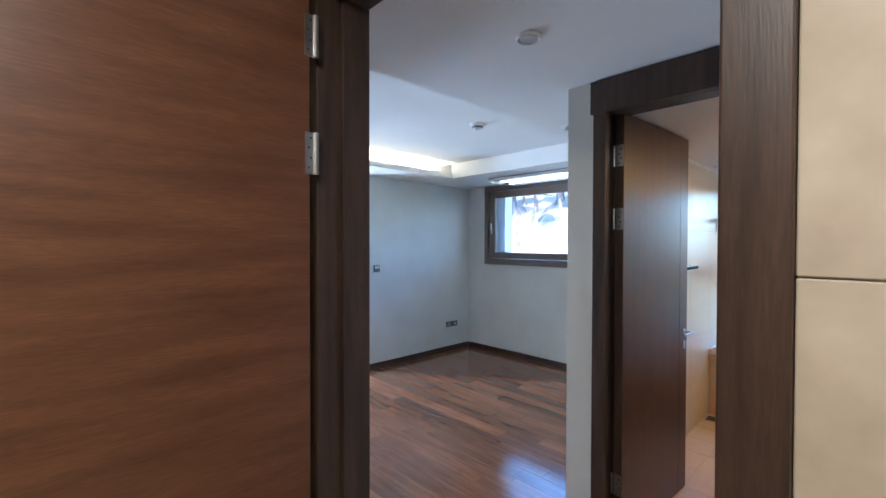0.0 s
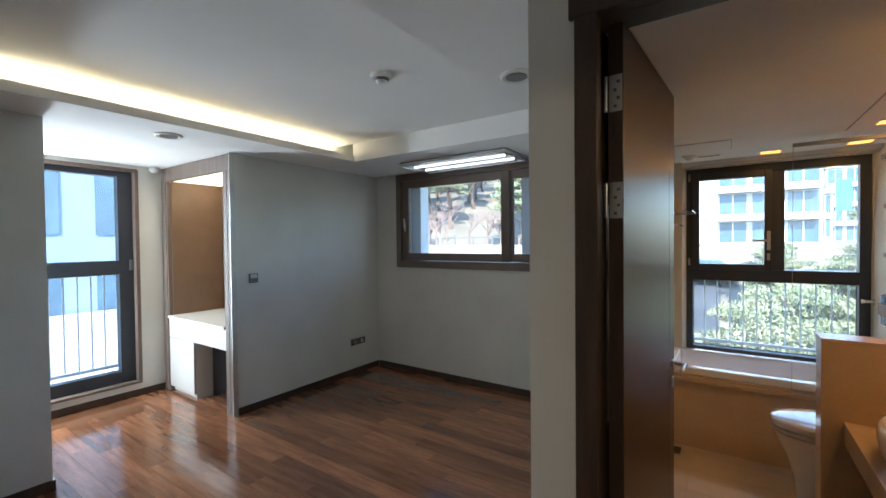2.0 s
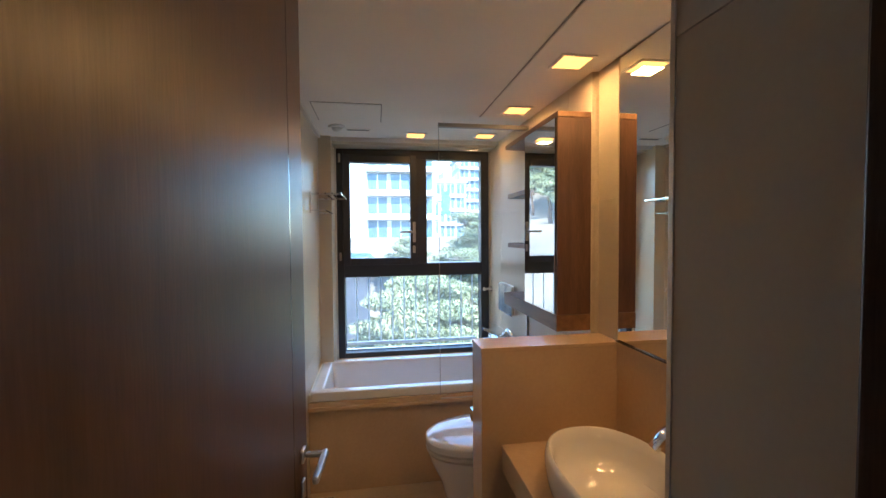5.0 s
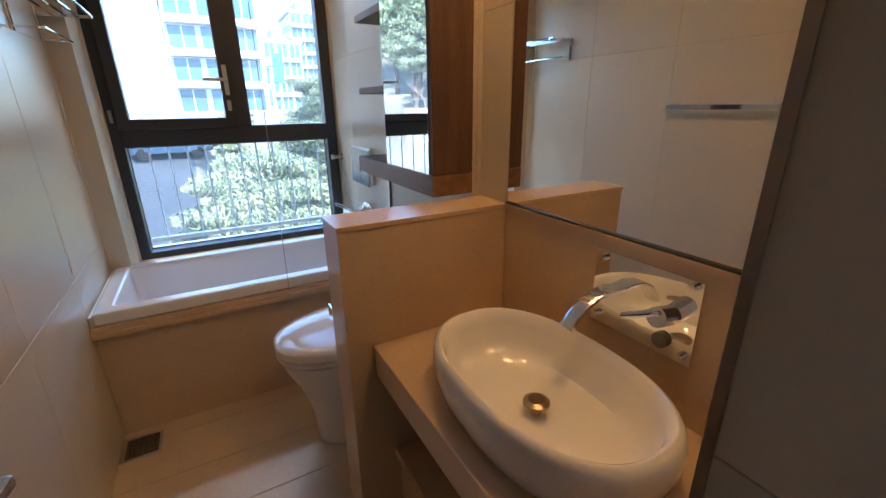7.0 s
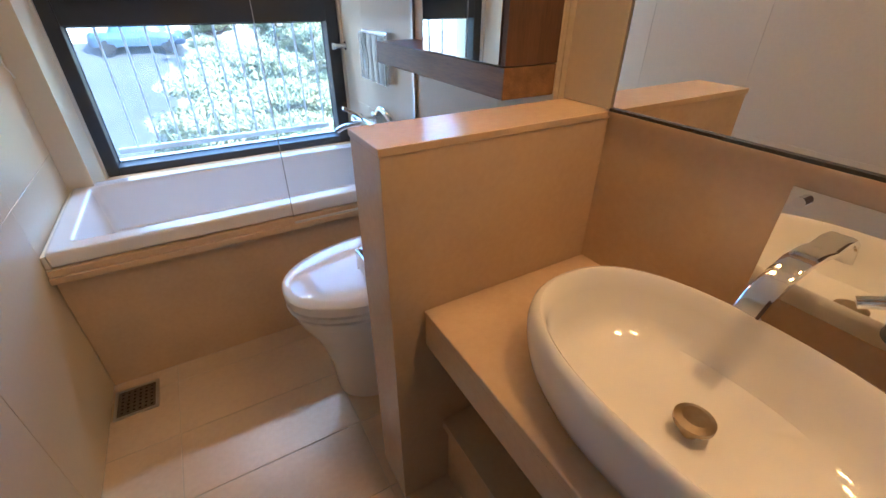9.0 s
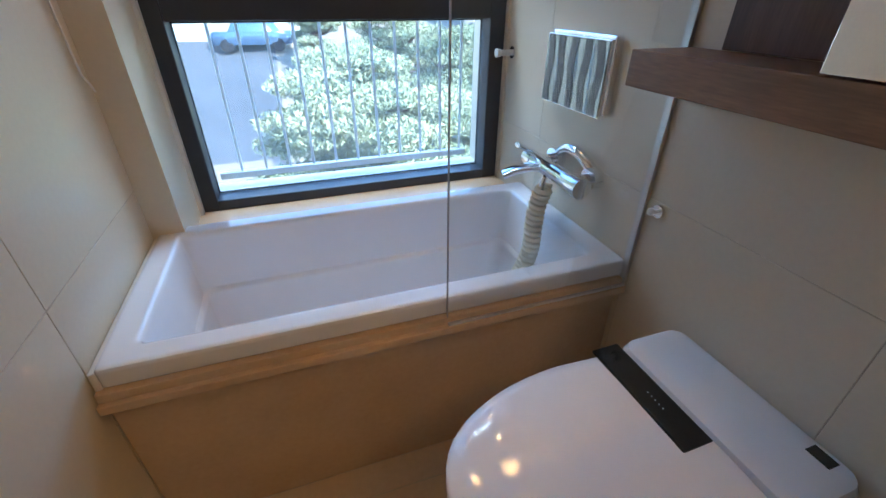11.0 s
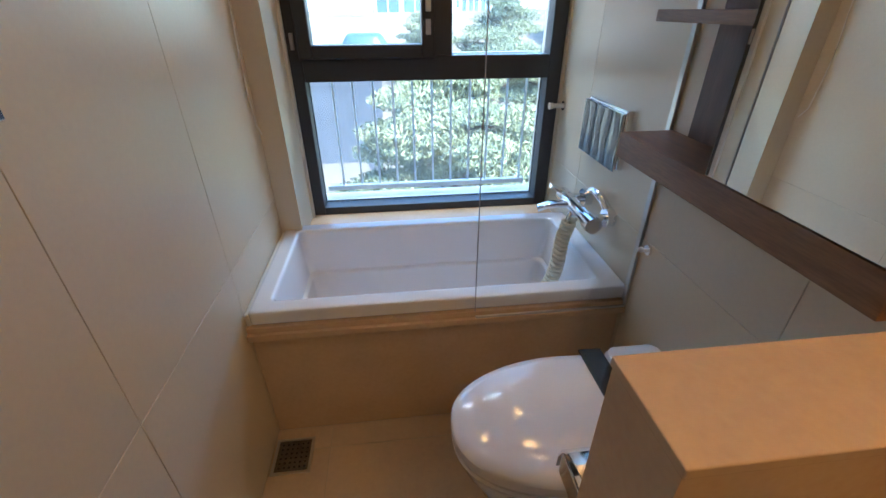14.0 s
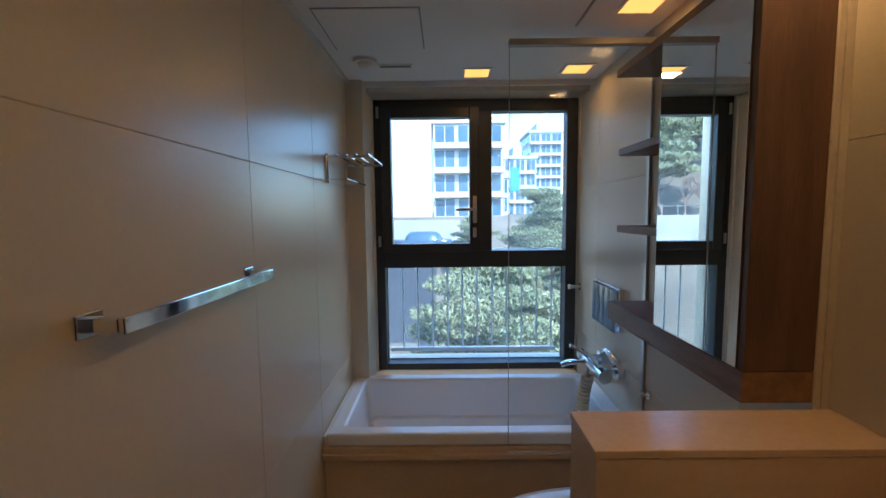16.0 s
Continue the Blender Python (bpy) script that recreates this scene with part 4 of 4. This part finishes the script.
box(hh, -3.190, 4.448, 1.60, -3.178, 4.470, 1.70, 0.004)
part("handle", hh, M_WHITEPL, bw)

cl = thing("ceiling_light", (-2.24, 4.16, CS), "long ceiling light with chrome frame and lit tubes", "ceiling lamp")
part("tray", boxes((-2.79, 3.93, CS - 0.014, -1.69, 4.39, CS), bevel=0.005), M_GASKET, cl)
part("frame", boxes((-2.80, 3.915, CS - 0.045, -1.68, 3.935, CS - 0.012), (-2.80, 4.385, CS - 0.045, -1.68, 4.405, CS - 0.012), (-2.80, 3.935, CS - 0.045, -2.77, 4.385, CS - 0.012), (-1.71, 3.935, CS - 0.045, -1.68, 4.385, CS - 0.012), bevel=0.005), M_CHROME, cl)
for y in (4.07, 4.25):
    part("tube", cyl(bmesh.new(), (-2.72, y, CS - 0.035), (-1.76, y, CS - 0.034), 0.011, seg=12), M_TUBE, cl, "lit fluorescent tube")

led = thing("cove_led", (-3.2, 2.4, CS + 0.03), "warm white light strip hidden in the ceiling cove", "light strip")
part("strip", boxes((-3.235, 1.25, CS + 0.030, -3.205, 3.58, CS + 0.042)), M_LED, led)

so = thing("wall_socket", (-3.6, 4.14, 0.35), "dark grey double wall socket", "socket")
part("plate", boxes((-3.600, 4.030, 0.315, -3.590, 4.240, 0.385), bevel=0.003), M_GREY, so)
for y in (4.083, 4.187):
    part("outlet", cyl(bmesh.new(), (-3.590, y, 0.35), (-3.586, y, 0.35), 0.021), M_STEEL, so)
th = thing("thermostat", (-3.6, 2.915, 1.15), "small grey room thermostat on the wall", "thermostat")
part("housing", boxes((-3.600, 2.875, 1.105, -3.585, 2.955, 1.185), bevel=0.004), M_GREY, th)
part("display", boxes((-3.585, 2.885, 1.145, -3.583, 2.945, 1.178)), M_STEEL, th)

# ---- vanity niche ----
nc = thing("vanity_unit", (-4.2, 3.0, 0), "built-in dressing table niche with brown back panel", "dressing table")
part("left_post", boxes((-4.868, 2.728, 0, -4.785, 2.775, 2.19), (-4.785, 2.735, 0, -4.765, 3.29, 2.05), bevel=0.002), M_TRIMWOOD, nc)
part("right_post", boxes((-3.648, 2.728, 0, -3.600, 2.765, 2.19), (-3.715, 2.745, 0, -3.701, 3.29, 2.05), bevel=0.002), M_TRIMWOOD, nc)
part("inner_post", boxes((-3.706, 2.726, 0, -3.650, 2.745, 2.054)), M_TRIMWOOD, nc)
part("edge_strip", boxes((-3.600, 2.722, 0, -3.595, 2.764, 2.19)), M_STEEL, nc)
part("head_panel", boxes((-4.785, 2.730, 2.055, -3.648, 2.765, 2.19), bevel=0.002), M_TRIMWOOD, nc)
part("back_panel", boxes((-4.765, 3.26, 0.74, -3.715, 3.285, 2.07)), M_PANEL, nc)
part("side_panel", boxes((-4.765, 2.77, 0.742, -4.755, 3.26, 2.062)), M_PANEL, nc)
part("side_panel", boxes((-3.728, 2.77, 0.742, -3.716, 3.26, 2.062)), M_PANEL, nc)
part("light_panel", boxes((-4.755, 2.775, 2.062, -3.728, 3.255, 2.075)), M_NICHE, nc, "glowing light panel")
part("table_top", boxes((-4.765, 2.716, 0.715, -3.716, 3.26, 0.742), bevel=0.002), M_VANITY, nc)
part("upstand", boxes((-4.25, 3.18, 0.742, -3.73, 3.26, 0.98), bevel=0.002), M_VANITY, nc)
part("outlet", boxes((-4.16, 3.172, 0.81, -4.02, 3.18, 0.90), bevel=0.002), M_STEEL, nc)
part("drawer_front", boxes((-4.765, 2.732, 0.535, -3.716, 2.752, 0.712), bevel=0.002), M_VANITY, nc)
part("cabinet_front", boxes((-4.765, 2.732, 0.05, -4.285, 2.752, 0.530), bevel=0.002), M_VANITY, nc)
part("carcass", boxes((-4.29, 2.752, 0.0, -4.28, 3.26, 0.53), (-4.765, 2.77, 0, -4.285, 2.79, 0.05)), M_VANITY, nc)
# black sheet put into the open knee hole as its shade
part("knee_panel", boxes((-4.28, 2.90, 0.0, -3.716, 2.92, 0.53)), M_BLACK, nc, "black sheet standing in for the shade under the table")

# ---- bay window ----
yw0, yw1 = 1.58, 2.525
ww = thing("window_3", (-4.95, 2.05, 0.13), "dark framed floor-length bay window with a railing pane", "window", kind="structure")
part("window_frame", boxes((-5.02, yw1 - 0.14, 0.13, -4.93, yw1, 2.15), (-5.02, yw0, 0.13, -4.93, yw0 + 0.06, 2.15), (-5.02, yw0 + 0.06, 0.13, -4.93, yw1 - 0.14, 0.25), (-5.02, yw0 + 0.06, 2.08, -4.93, yw1 - 0.14, 2.15),
                           (-5.02, yw0 + 0.06, 1.165, -4.93, yw1 - 0.14, 1.295), bevel=0.004), M_ALU, ww)
part("reveal_lining", boxes((-4.93, yw1 - 0.025, 0.13, -4.862, yw1 + 0.005, 2.15), (-4.93, yw0, 2.13, -4.862, yw1, 2.16), (-4.93, yw0, 0.12, -4.85, yw1, 0.14)), M_TRIMWOOD, ww)
for z0, z1 in ((0.245, 1.17), (1.29, 2.085)):
    g = part("pane", boxes((-4.978, yw0 + 0.055, z0, -4.972, yw1 - 0.135, z1)), M_GLASS, ww)
    g.visible_shadow = False
hh = boxes((-4.93, yw1 - 0.06, 1.20, -4.915, yw1 - 0.035, 1.30), bevel=0.003)
part("handle", hh, M_GREY, ww)
r2 = thing("bay_railing", (-5.15, 2.05, 0.2), "white steel railing outside the bay window", "railing")
part("top_rail", boxes((-5.165, 1.5, 1.15, -5.135, 2.6, 1.18)), M_BARS, r2)
part("bottom_rail", boxes((-5.165, 1.5, 0.25, -5.135, 2.6, 0.275)), M_BARS, r2)
for i in range(11):
    y = 1.53 + i * 0.1
    part("bar", cyl(bmesh.new(), (-5.15, y, 0.275), (-5.15, y, 1.15), 0.007, seg=8), M_BARS, r2)
bl = thing("blind_box", (-4.8, 2.6, 2.17), "white rounded corner sensor under the ceiling", "sensor")
part("body", ball(bmesh.new(), (-4.80, 2.64, CS - 0.03), 0.04, 2, (1, 1, 0.8)), M_WHITEPL, bl, smooth=True)

# ---- outside: ground ----
def land(x, y):
    d = math.hypot(x, y)
    z = -4.6
    z += 5.6 * min(1, max(0, (y - 14) / 26)) ** 1.2
    left = min(1, max(0, (-x - 0.10 * y - 3) / 12))
    z += left * 5.4 * min(1, max(0, (y - 8) / 8)) * (1 - 0.9 * min(1, max(0, (y - 14) / 26)))
    far = max(0, d - 38)
    z += left * min(30, far * 0.22)
    return z


bm = bmesh.new()
gx = [-3000, -600, -250] + [-160 + 5 * i for i in range(60)] + [250, 600, 3000]
gy = [-3000, -300, -60, -10] + [4 * i for i in range(45)] + [260, 600, 3000]
grid = [[bm.verts.new((x, y, land(x, y) if abs(x) < 1000 and abs(y) < 1000 else -4)) for x in gx] for y in gy]
for j in range(len(gy) - 1):
    for i in range(len(gx) - 1):
        bm.faces.new((grid[j][i], grid[j][i + 1], grid[j + 1][i + 1], grid[j + 1][i]))
solo("ground", bm, M_SOIL, "dry winter ground rising to a wooded hill", "ground", kind="structure", smooth=True)
bm = bmesh.new()
rv = [[bm.verts.new((x + 0.0 * y, y, land(x, y) + 0.05)) for x in (-6.5, -3.5, -0.6)] for y in range(6, 40, 2)]
for a, b in zip(rv, rv[1:]):
    for k in range(2):
        bm.faces.new((a[k], a[k + 1], b[k + 1], b[k]))
solo("road", bm, M_ASPHALT, "grey asphalt lane below the window", "road", kind="structure", smooth=True)
solo("retaining_wall", boxes((-9.5, 32, -2.5, 1.0, 32.5, 0.9)), M_CONC, "pale concrete retaining wall by the lane", "wall")
van = thing("parked_car", (-1.6, 30.6, land(-1.6, 30.6)), "dark blue parked car beside the retaining wall", "car")
cz = land(-1.6, 30.6)
bm = bmesh.new()
loft(bm, [superell(-1.6, 30.6, cz + 0.35 + h, 2.1 * k, 0.85 * k2, 4.0, 32) for h, k, k2 in ((0, 0.97, 0.95), (0.15, 1, 1), (0.5, 0.98, 1), (0.62, 0.92, 0.95))])
part("body", bm, M_CAR, van, smooth=True)
bm = bmesh.new()
loft(bm, [superell(-1.5, 30.6, cz + 0.97 + h, 1.3 * k, 0.78 * k, 3.2, 32) for h, k in ((0, 1.0), (0.3, 0.86), (0.46, 0.74), (0.52, 0.6))])
part("cabin", bm, M_BLUEG, van, smooth=True)
for wx in (-2.9, -0.35):
    for wy in (29.78, 31.26):
        part("wheel", cyl(bmesh.new(), (wx, wy, cz + 0.32), (wx, wy + 0.18, cz + 0.32), 0.32), M_BLACK, van)
fn = thing("garden_wall", (-16, 22, 0), "low dark wall with a fence on the hillside", "fence")
part("wall", boxes((-45, 26, -2, -9.8, 26.3, 1.15)), M_CONC, fn)
for i in range(24):
    part("post", boxes((-45 + i * 1.5, 26.1, 1.15, -44.94 + i * 1.5, 26.16, 1.75)), M_GREY, fn)
part("rail", boxes((-45, 26.11, 1.62, -9.8, 26.15, 1.68)), M_GREY, fn)


# ---- outside: trees ----
def clump(bm, c, r, n, rng, flat=0.5, s=0.11):
    for _ in range(n):
        d = Vector((rng.gauss(0, 1), rng.gauss(0, 1), rng.gauss(0, 1))).normalized() * (rng.random() ** 0.45)
        p = Vector(c) + Vector((d.x * r, d.y * r, d.z * r * flat))
        a = Vector((rng.gauss(0, 1), rng.gauss(0, 1), rng.gauss(0.9, 0.6))).normalized()
        b = a.cross(Vector((rng.gauss(0, 1), rng.gauss(0, 1), rng.gauss(0, 1)))).normalized()
        L = s * rng.uniform(0.7, 1.5)
        w = L * 0.15
        v = [bm.verts.new(p + a * k[0] * L + b * k[1] * w) for k in ((-0.5, -0.3), (0.1, -1), (0.6, 0), (0.1, 1))]
        bm.faces.new(v)


def pine(base, height, spread, seed, pads, per, name="pine_tree", leaf=0.11, bare=0.35, flat=0.3):
    rng = random.Random(seed)
    t = thing(name, base, "spreading pine tree with layered pale green needles", "tree", "pines")
    tr = bmesh.new()
    x, y, z = base
    pts = [(x + 0.25 * math.sin(k * 0.9 + seed), y + 0.2 * math.sin(k * 1.3), z + height * 0.95 * k / 7) for k in range(8)]
    tube(tr, pts, [0.15 * height / 6 * (1 - 0.11 * k) for k in range(8)], 10)
    cr = bmesh.new()
    for i in range(pads):
        f = rng.uniform(bare, 1.0)
        h = z + height * f
        taper = (1.15 - f) ** 0.6
        a = rng.uniform(0, 2 * math.pi)
        rad = spread * taper * rng.uniform(0.15, 1.0)
        k = min(6, int(f * 7))
        q = Vector(pts[k])
        end = Vector((q.x + math.cos(a) * rad, q.y + math.sin(a) * rad, h))
        tube(tr, [q, (q + end) / 2 + Vector((0, 0, -0.1)), end], [0.05, 0.03, 0.012], 6)
        clump(cr, end, spread * rng.uniform(0.16, 0.30), per, rng, flat, leaf)
    part("trunk", tr, M_BARK, t)
    part("crown", cr, M_NEEDLE, t)
    return t


def bare_tree(base, height, seed):
    rng = random.Random(seed)
    t = thing("bare_tree", base, "leafless tree with fine reddish twigs", "tree", "bare trees")
    bm = bmesh.new()

    def grow(p, d, L, r, depth):
        q = p + d * L
        tube(bm, [p, q], [r, r * 0.65], 5)
        if depth == 0:
            return
        for _ in range(3 if depth > 1 else 4):
            e = (d + Vector((rng.gauss(0, 0.5), rng.gauss(0, 0.5), rng.gauss(0.15, 0.3)))).normalized()
            grow(p + d * L * rng.uniform(0.6, 1.0), e, L * rng.uniform(0.55, 0.75), r * 0.55, depth - 1)
    grow(Vector(base), Vector((0, 0, 1)), height * 0.33, 0.10, 4)
    part("branches", bm, M_TWIG, t)
    return t


pine((0.85, 10.7, -4.7), 5.1, 2.7, 3, 105, 1900, leaf=0.085, bare=0.25, flat=0.24)
pine((3.9, 14.0, -4.7), 5.2, 2.2, 5, 130, 600, leaf=0.075)
pine((4.0, 20.0, land(4.0, 20)), 5.9, 2.3, 8, 100, 500, leaf=0.095)
pine((1.6, 27.0, land(1.6, 27)), 3.3, 1.8, 9, 70, 400, leaf=0.10)
forest_a = pine((-14.0, 33.0, land(-14, 33)), 8.5, 3.0, 21, 75, 150, leaf=0.30, bare=0.4)
forest_b = pine((-24.0, 37.0, land(-24, 37)), 9.5, 3.4, 22, 75, 150, leaf=0.32, bare=0.4)
bare_a = bare_tree((-17, 29, land(-17, 29)), 5.0, 31)
bare_b = bare_tree((-25, 30, land(-25, 30)), 5.5, 32)
rng = random.Random(77)
for i in range(150):
    y = rng.uniform(36, 95)
    x = -rng.uniform(0.18, 1.25) * y - 6
    copy_thing(rng.choice((forest_a, forest_b)), pose(x, y, land(x, y) - 0.3, 0, 0, rng.uniform(0, 360)))
for i in range(26):
    y = rng.uniform(28, 33)
    x = -rng.uniform(0.30, 1.2) * y - 3
    copy_thing(rng.choice((bare_a, bare_b)), pose(x, y, land(x, y) - 0.2, 0, 0, rng.uniform(0, 360)))
for x, y in ((9, 17), (11, 24), (14, 30)):
    copy_thing(forest_a, pose(x, y, land(x, y) - 2.0, 0, 0, x * 40))


# ---- outside: buildings ----
def tower(name, label, x0, y0, x1, y1, z0, floors, fh, bays, balcony=0.6, side_bays=3, wallm=None):
    """A storeyed block; glazing bays and balcony slabs on its -y face, windows on its side faces."""
    wallm = wallm or M_WHITEB
    t = thing(name, ((x0 + x1) / 2, (y0 + y1) / 2, z0), label, "building")
    h = floors * fh
    part("wall", boxes((x0, y0, z0 - 3, x1, y1, z0 + h)), wallm, t)
    part("roof", boxes((x0 - 0.3, y0 - 0.3, z0 + h, x1 + 0.3, y1 + 0.3, z0 + h + 0.5), (x0 + 2, y0 + 2, z0 + h + 0.5, x0 + (x1 - x0) * 0.6, y1 - 2, z0 + h + 2.6)), wallm, t)
    bwid = (x1 - x0) / max(1, bays)
    for f in range(floors):
        zb = z0 + f * fh
        for b in range(bays):
            wdw = part("window", boxes((x0 + b * bwid + 0.22, y0 - 0.06, zb + 0.25, x0 + (b + 1) * bwid - 0.22, y0 - 0.002, zb + fh - 0.25)), M_BLUEG, t)
            part("mullion", boxes((x0 + (b + 0.5) * bwid - 0.05, y0 - 0.12, zb + 0.25, x0 + (b + 0.5) * bwid + 0.05, y0 - 0.06, zb + fh - 0.25)), wallm, wdw)
        if balcony:
            part("balcony", boxes((x0 + 0.1, y0 - balcony, zb - 0.12, x1 - 0.1, y0 - 0.003, zb + 0.14), (x0 + 0.1, y0 - balcony, zb + 0.14, x1 - 0.1, y0 - balcony + 0.06, zb + 0.45)), wallm, t)
        sw = (y1 - y0) / max(1, side_bays)
        for b in range(side_bays):
            for xs in ((x0 - 0.06, x0 - 0.002), (x1 + 0.002, x1 + 0.06)):
                part("window", boxes((xs[0], y0 + b * sw + 0.5, zb + 0.6, xs[1], y0 + (b + 1) * sw - 0.5, zb + fh - 0.5)), M_BLUEG, t)
    return t


tower("apartment_block", "white apartment block with a plain sunlit gable", -9.0, 46, -1.35, 50, 0.6, 5, 3.0, 0, 0, 0)
tower("apartment_wing", "white apartment wing with deep balconies and glazing", -1.2, 47.0, 6.1, 60, 0.6, 4, 2.5, 3, 1.0, 3)
tower("apartment_tower", "far white apartment tower with stacked balconies", 19.6, 100, 27.0, 112, 1.5, 7, 2.55, 3, 1.0, 3)
tower("terraced_house", "white terraced houses on the slope", 11.2, 82, 17.2, 92, 0.5, 4, 2.7, 3, 0.8, 2)
tower("white_house", "low white house beside the apartment wing", 6.3, 62, 9.0, 68, 1.0, 2, 2.6, 2, 0.3, 2)
solo("blue_banner", boxes((8.6, 58, 4.1, 9.8, 58.2, 7.2)), M_BLUEP, "tall plain blue panel on the far slope", "panel")
tower("opposite_building", "pale building with wide blue windows across the street", -30, -10, -19, 12, -6.0, 4, 3.6, 0, 0, 7, M_BLUEW)
solo("terrace_wall", boxes((-18.6, 2, -4.6, -17.6, 16, -0.9)), M_WHITEB, "sunlit white terrace wall across the street", "wall")

# ---- pieces: bathroom tiles and floor planks ----
def tiles(parent, axis, face, back, us, rows, material, skip=None):
    """Tiles over a wall plane; us: joints along the wall, rows: joints up the wall."""
    g = 0.0009
    for u0, u1 in zip(us, us[1:]):
        for z0, z1 in zip(rows, rows[1:]):
            a, b = sorted((face, back))
            bm = bmesh.new()
            if axis == "x":
                box(bm, a, u0 + g, z0 + g, b, u1 - g, z1 - g, 0.0008, 1)
            else:
                box(bm, u0 + g, a, z0 + g, u1 - g, b, z1 - g, 0.0008, 1)
            part("tile", bm, material, parent)


wl = solo("wall_tiled_left", boxes((-0.6172, 2.2, 0, -0.6065, 4.757, CB)), M_GROUT, "beige tiled bathroom wall opposite the vanity", "wall", kind="structure")
tiles(wl, "x", -0.605, -0.612, (2.2, 2.68, 3.70), (0, 0.70, 1.54, CB), M_TILE)
tiles(wl, "x", -0.605, -0.612, (3.70, 4.21, 4.757), (0, 0.70, 1.54, CB), M_TILE)
wr = solo("wall_tiled_right", boxes((0.6315, 3.48, 0, 0.6425, 4.99, CB)), M_GROUT, "beige tiled bathroom wall behind toilet and bath", "wall", kind="structure")
tiles(wr, "x", 0.630, 0.637, (3.48, 3.69, 4.20, 4.71, 5.01), (0, 0.747, 1.54, CB), M_TILE)
wv = solo("wall_tiled_vanity", boxes((0.668, 3.34, 1.0, 0.671, 3.476, CB)), M_GROUT, "beige tiled strip above the low wall", "wall", kind="structure")
tiles(wv, "x", 0.658, 0.668, (3.338, 3.478), (1.001, 1.54, CB), M_TILE)
ws = solo("wall_tiled_stub", boxes((0.220, 2.152, 0, 0.224, 2.472, CB)), M_GROUT, "beige tiles on the short wall by the door", "wall", kind="structure")
tiles(ws, "x", 0.212, 0.220, (2.152, 2.472), (0, 0.30, 1.0, 1.70, CB), M_TILE)
solo("trim_corner", boxes((0.210, 2.470, 0, 0.218, 2.480, CB)), M_STEEL, "slim metal corner trim on the tiled wall", "trim", kind="structure")

for x0, x1 in ((-0.605, -0.405), (-0.405, 0.108), (0.108, 0.62)):
    for k in range(9):
        y0, y1 = 2.16 + 0.002 + k * 0.245, min(4.214, 2.16 + (k + 1) * 0.245)
        if y0 < 4.2:
            part("tile", box(bmesh.new(), x0 + 0.0012, y0, -0.006, x1 - 0.0012, y1 - 0.002, 0.0, 0.0008, 1), M_FTILE, floor_bath)

rng = random.Random(5)
W = 0.118
k = 0
y = 0.70
meshes = {}
while y < 4.46:
    y1 = min(y + W, 4.47)
    x = -4.86
    x_end = 0.22 if y < 2.0 else -0.69
    x -= rng.uniform(0.0, 0.7)
    while x < x_end:
        L = rng.choice((0.6, 0.8, 1.0, 1.2))
        a, b = max(x, -4.86), min(x + L, x_end)
        if b - a > 0.03 and not (y1 < 1.57 and b < -3.5):
            part("plank", box(bmesh.new(), a + 0.0006, y + 0.0006, -0.012, b - 0.0006, y1 - 0.0006, 0.0), M_PLANK, floor_bed)
        x += L
    y += W
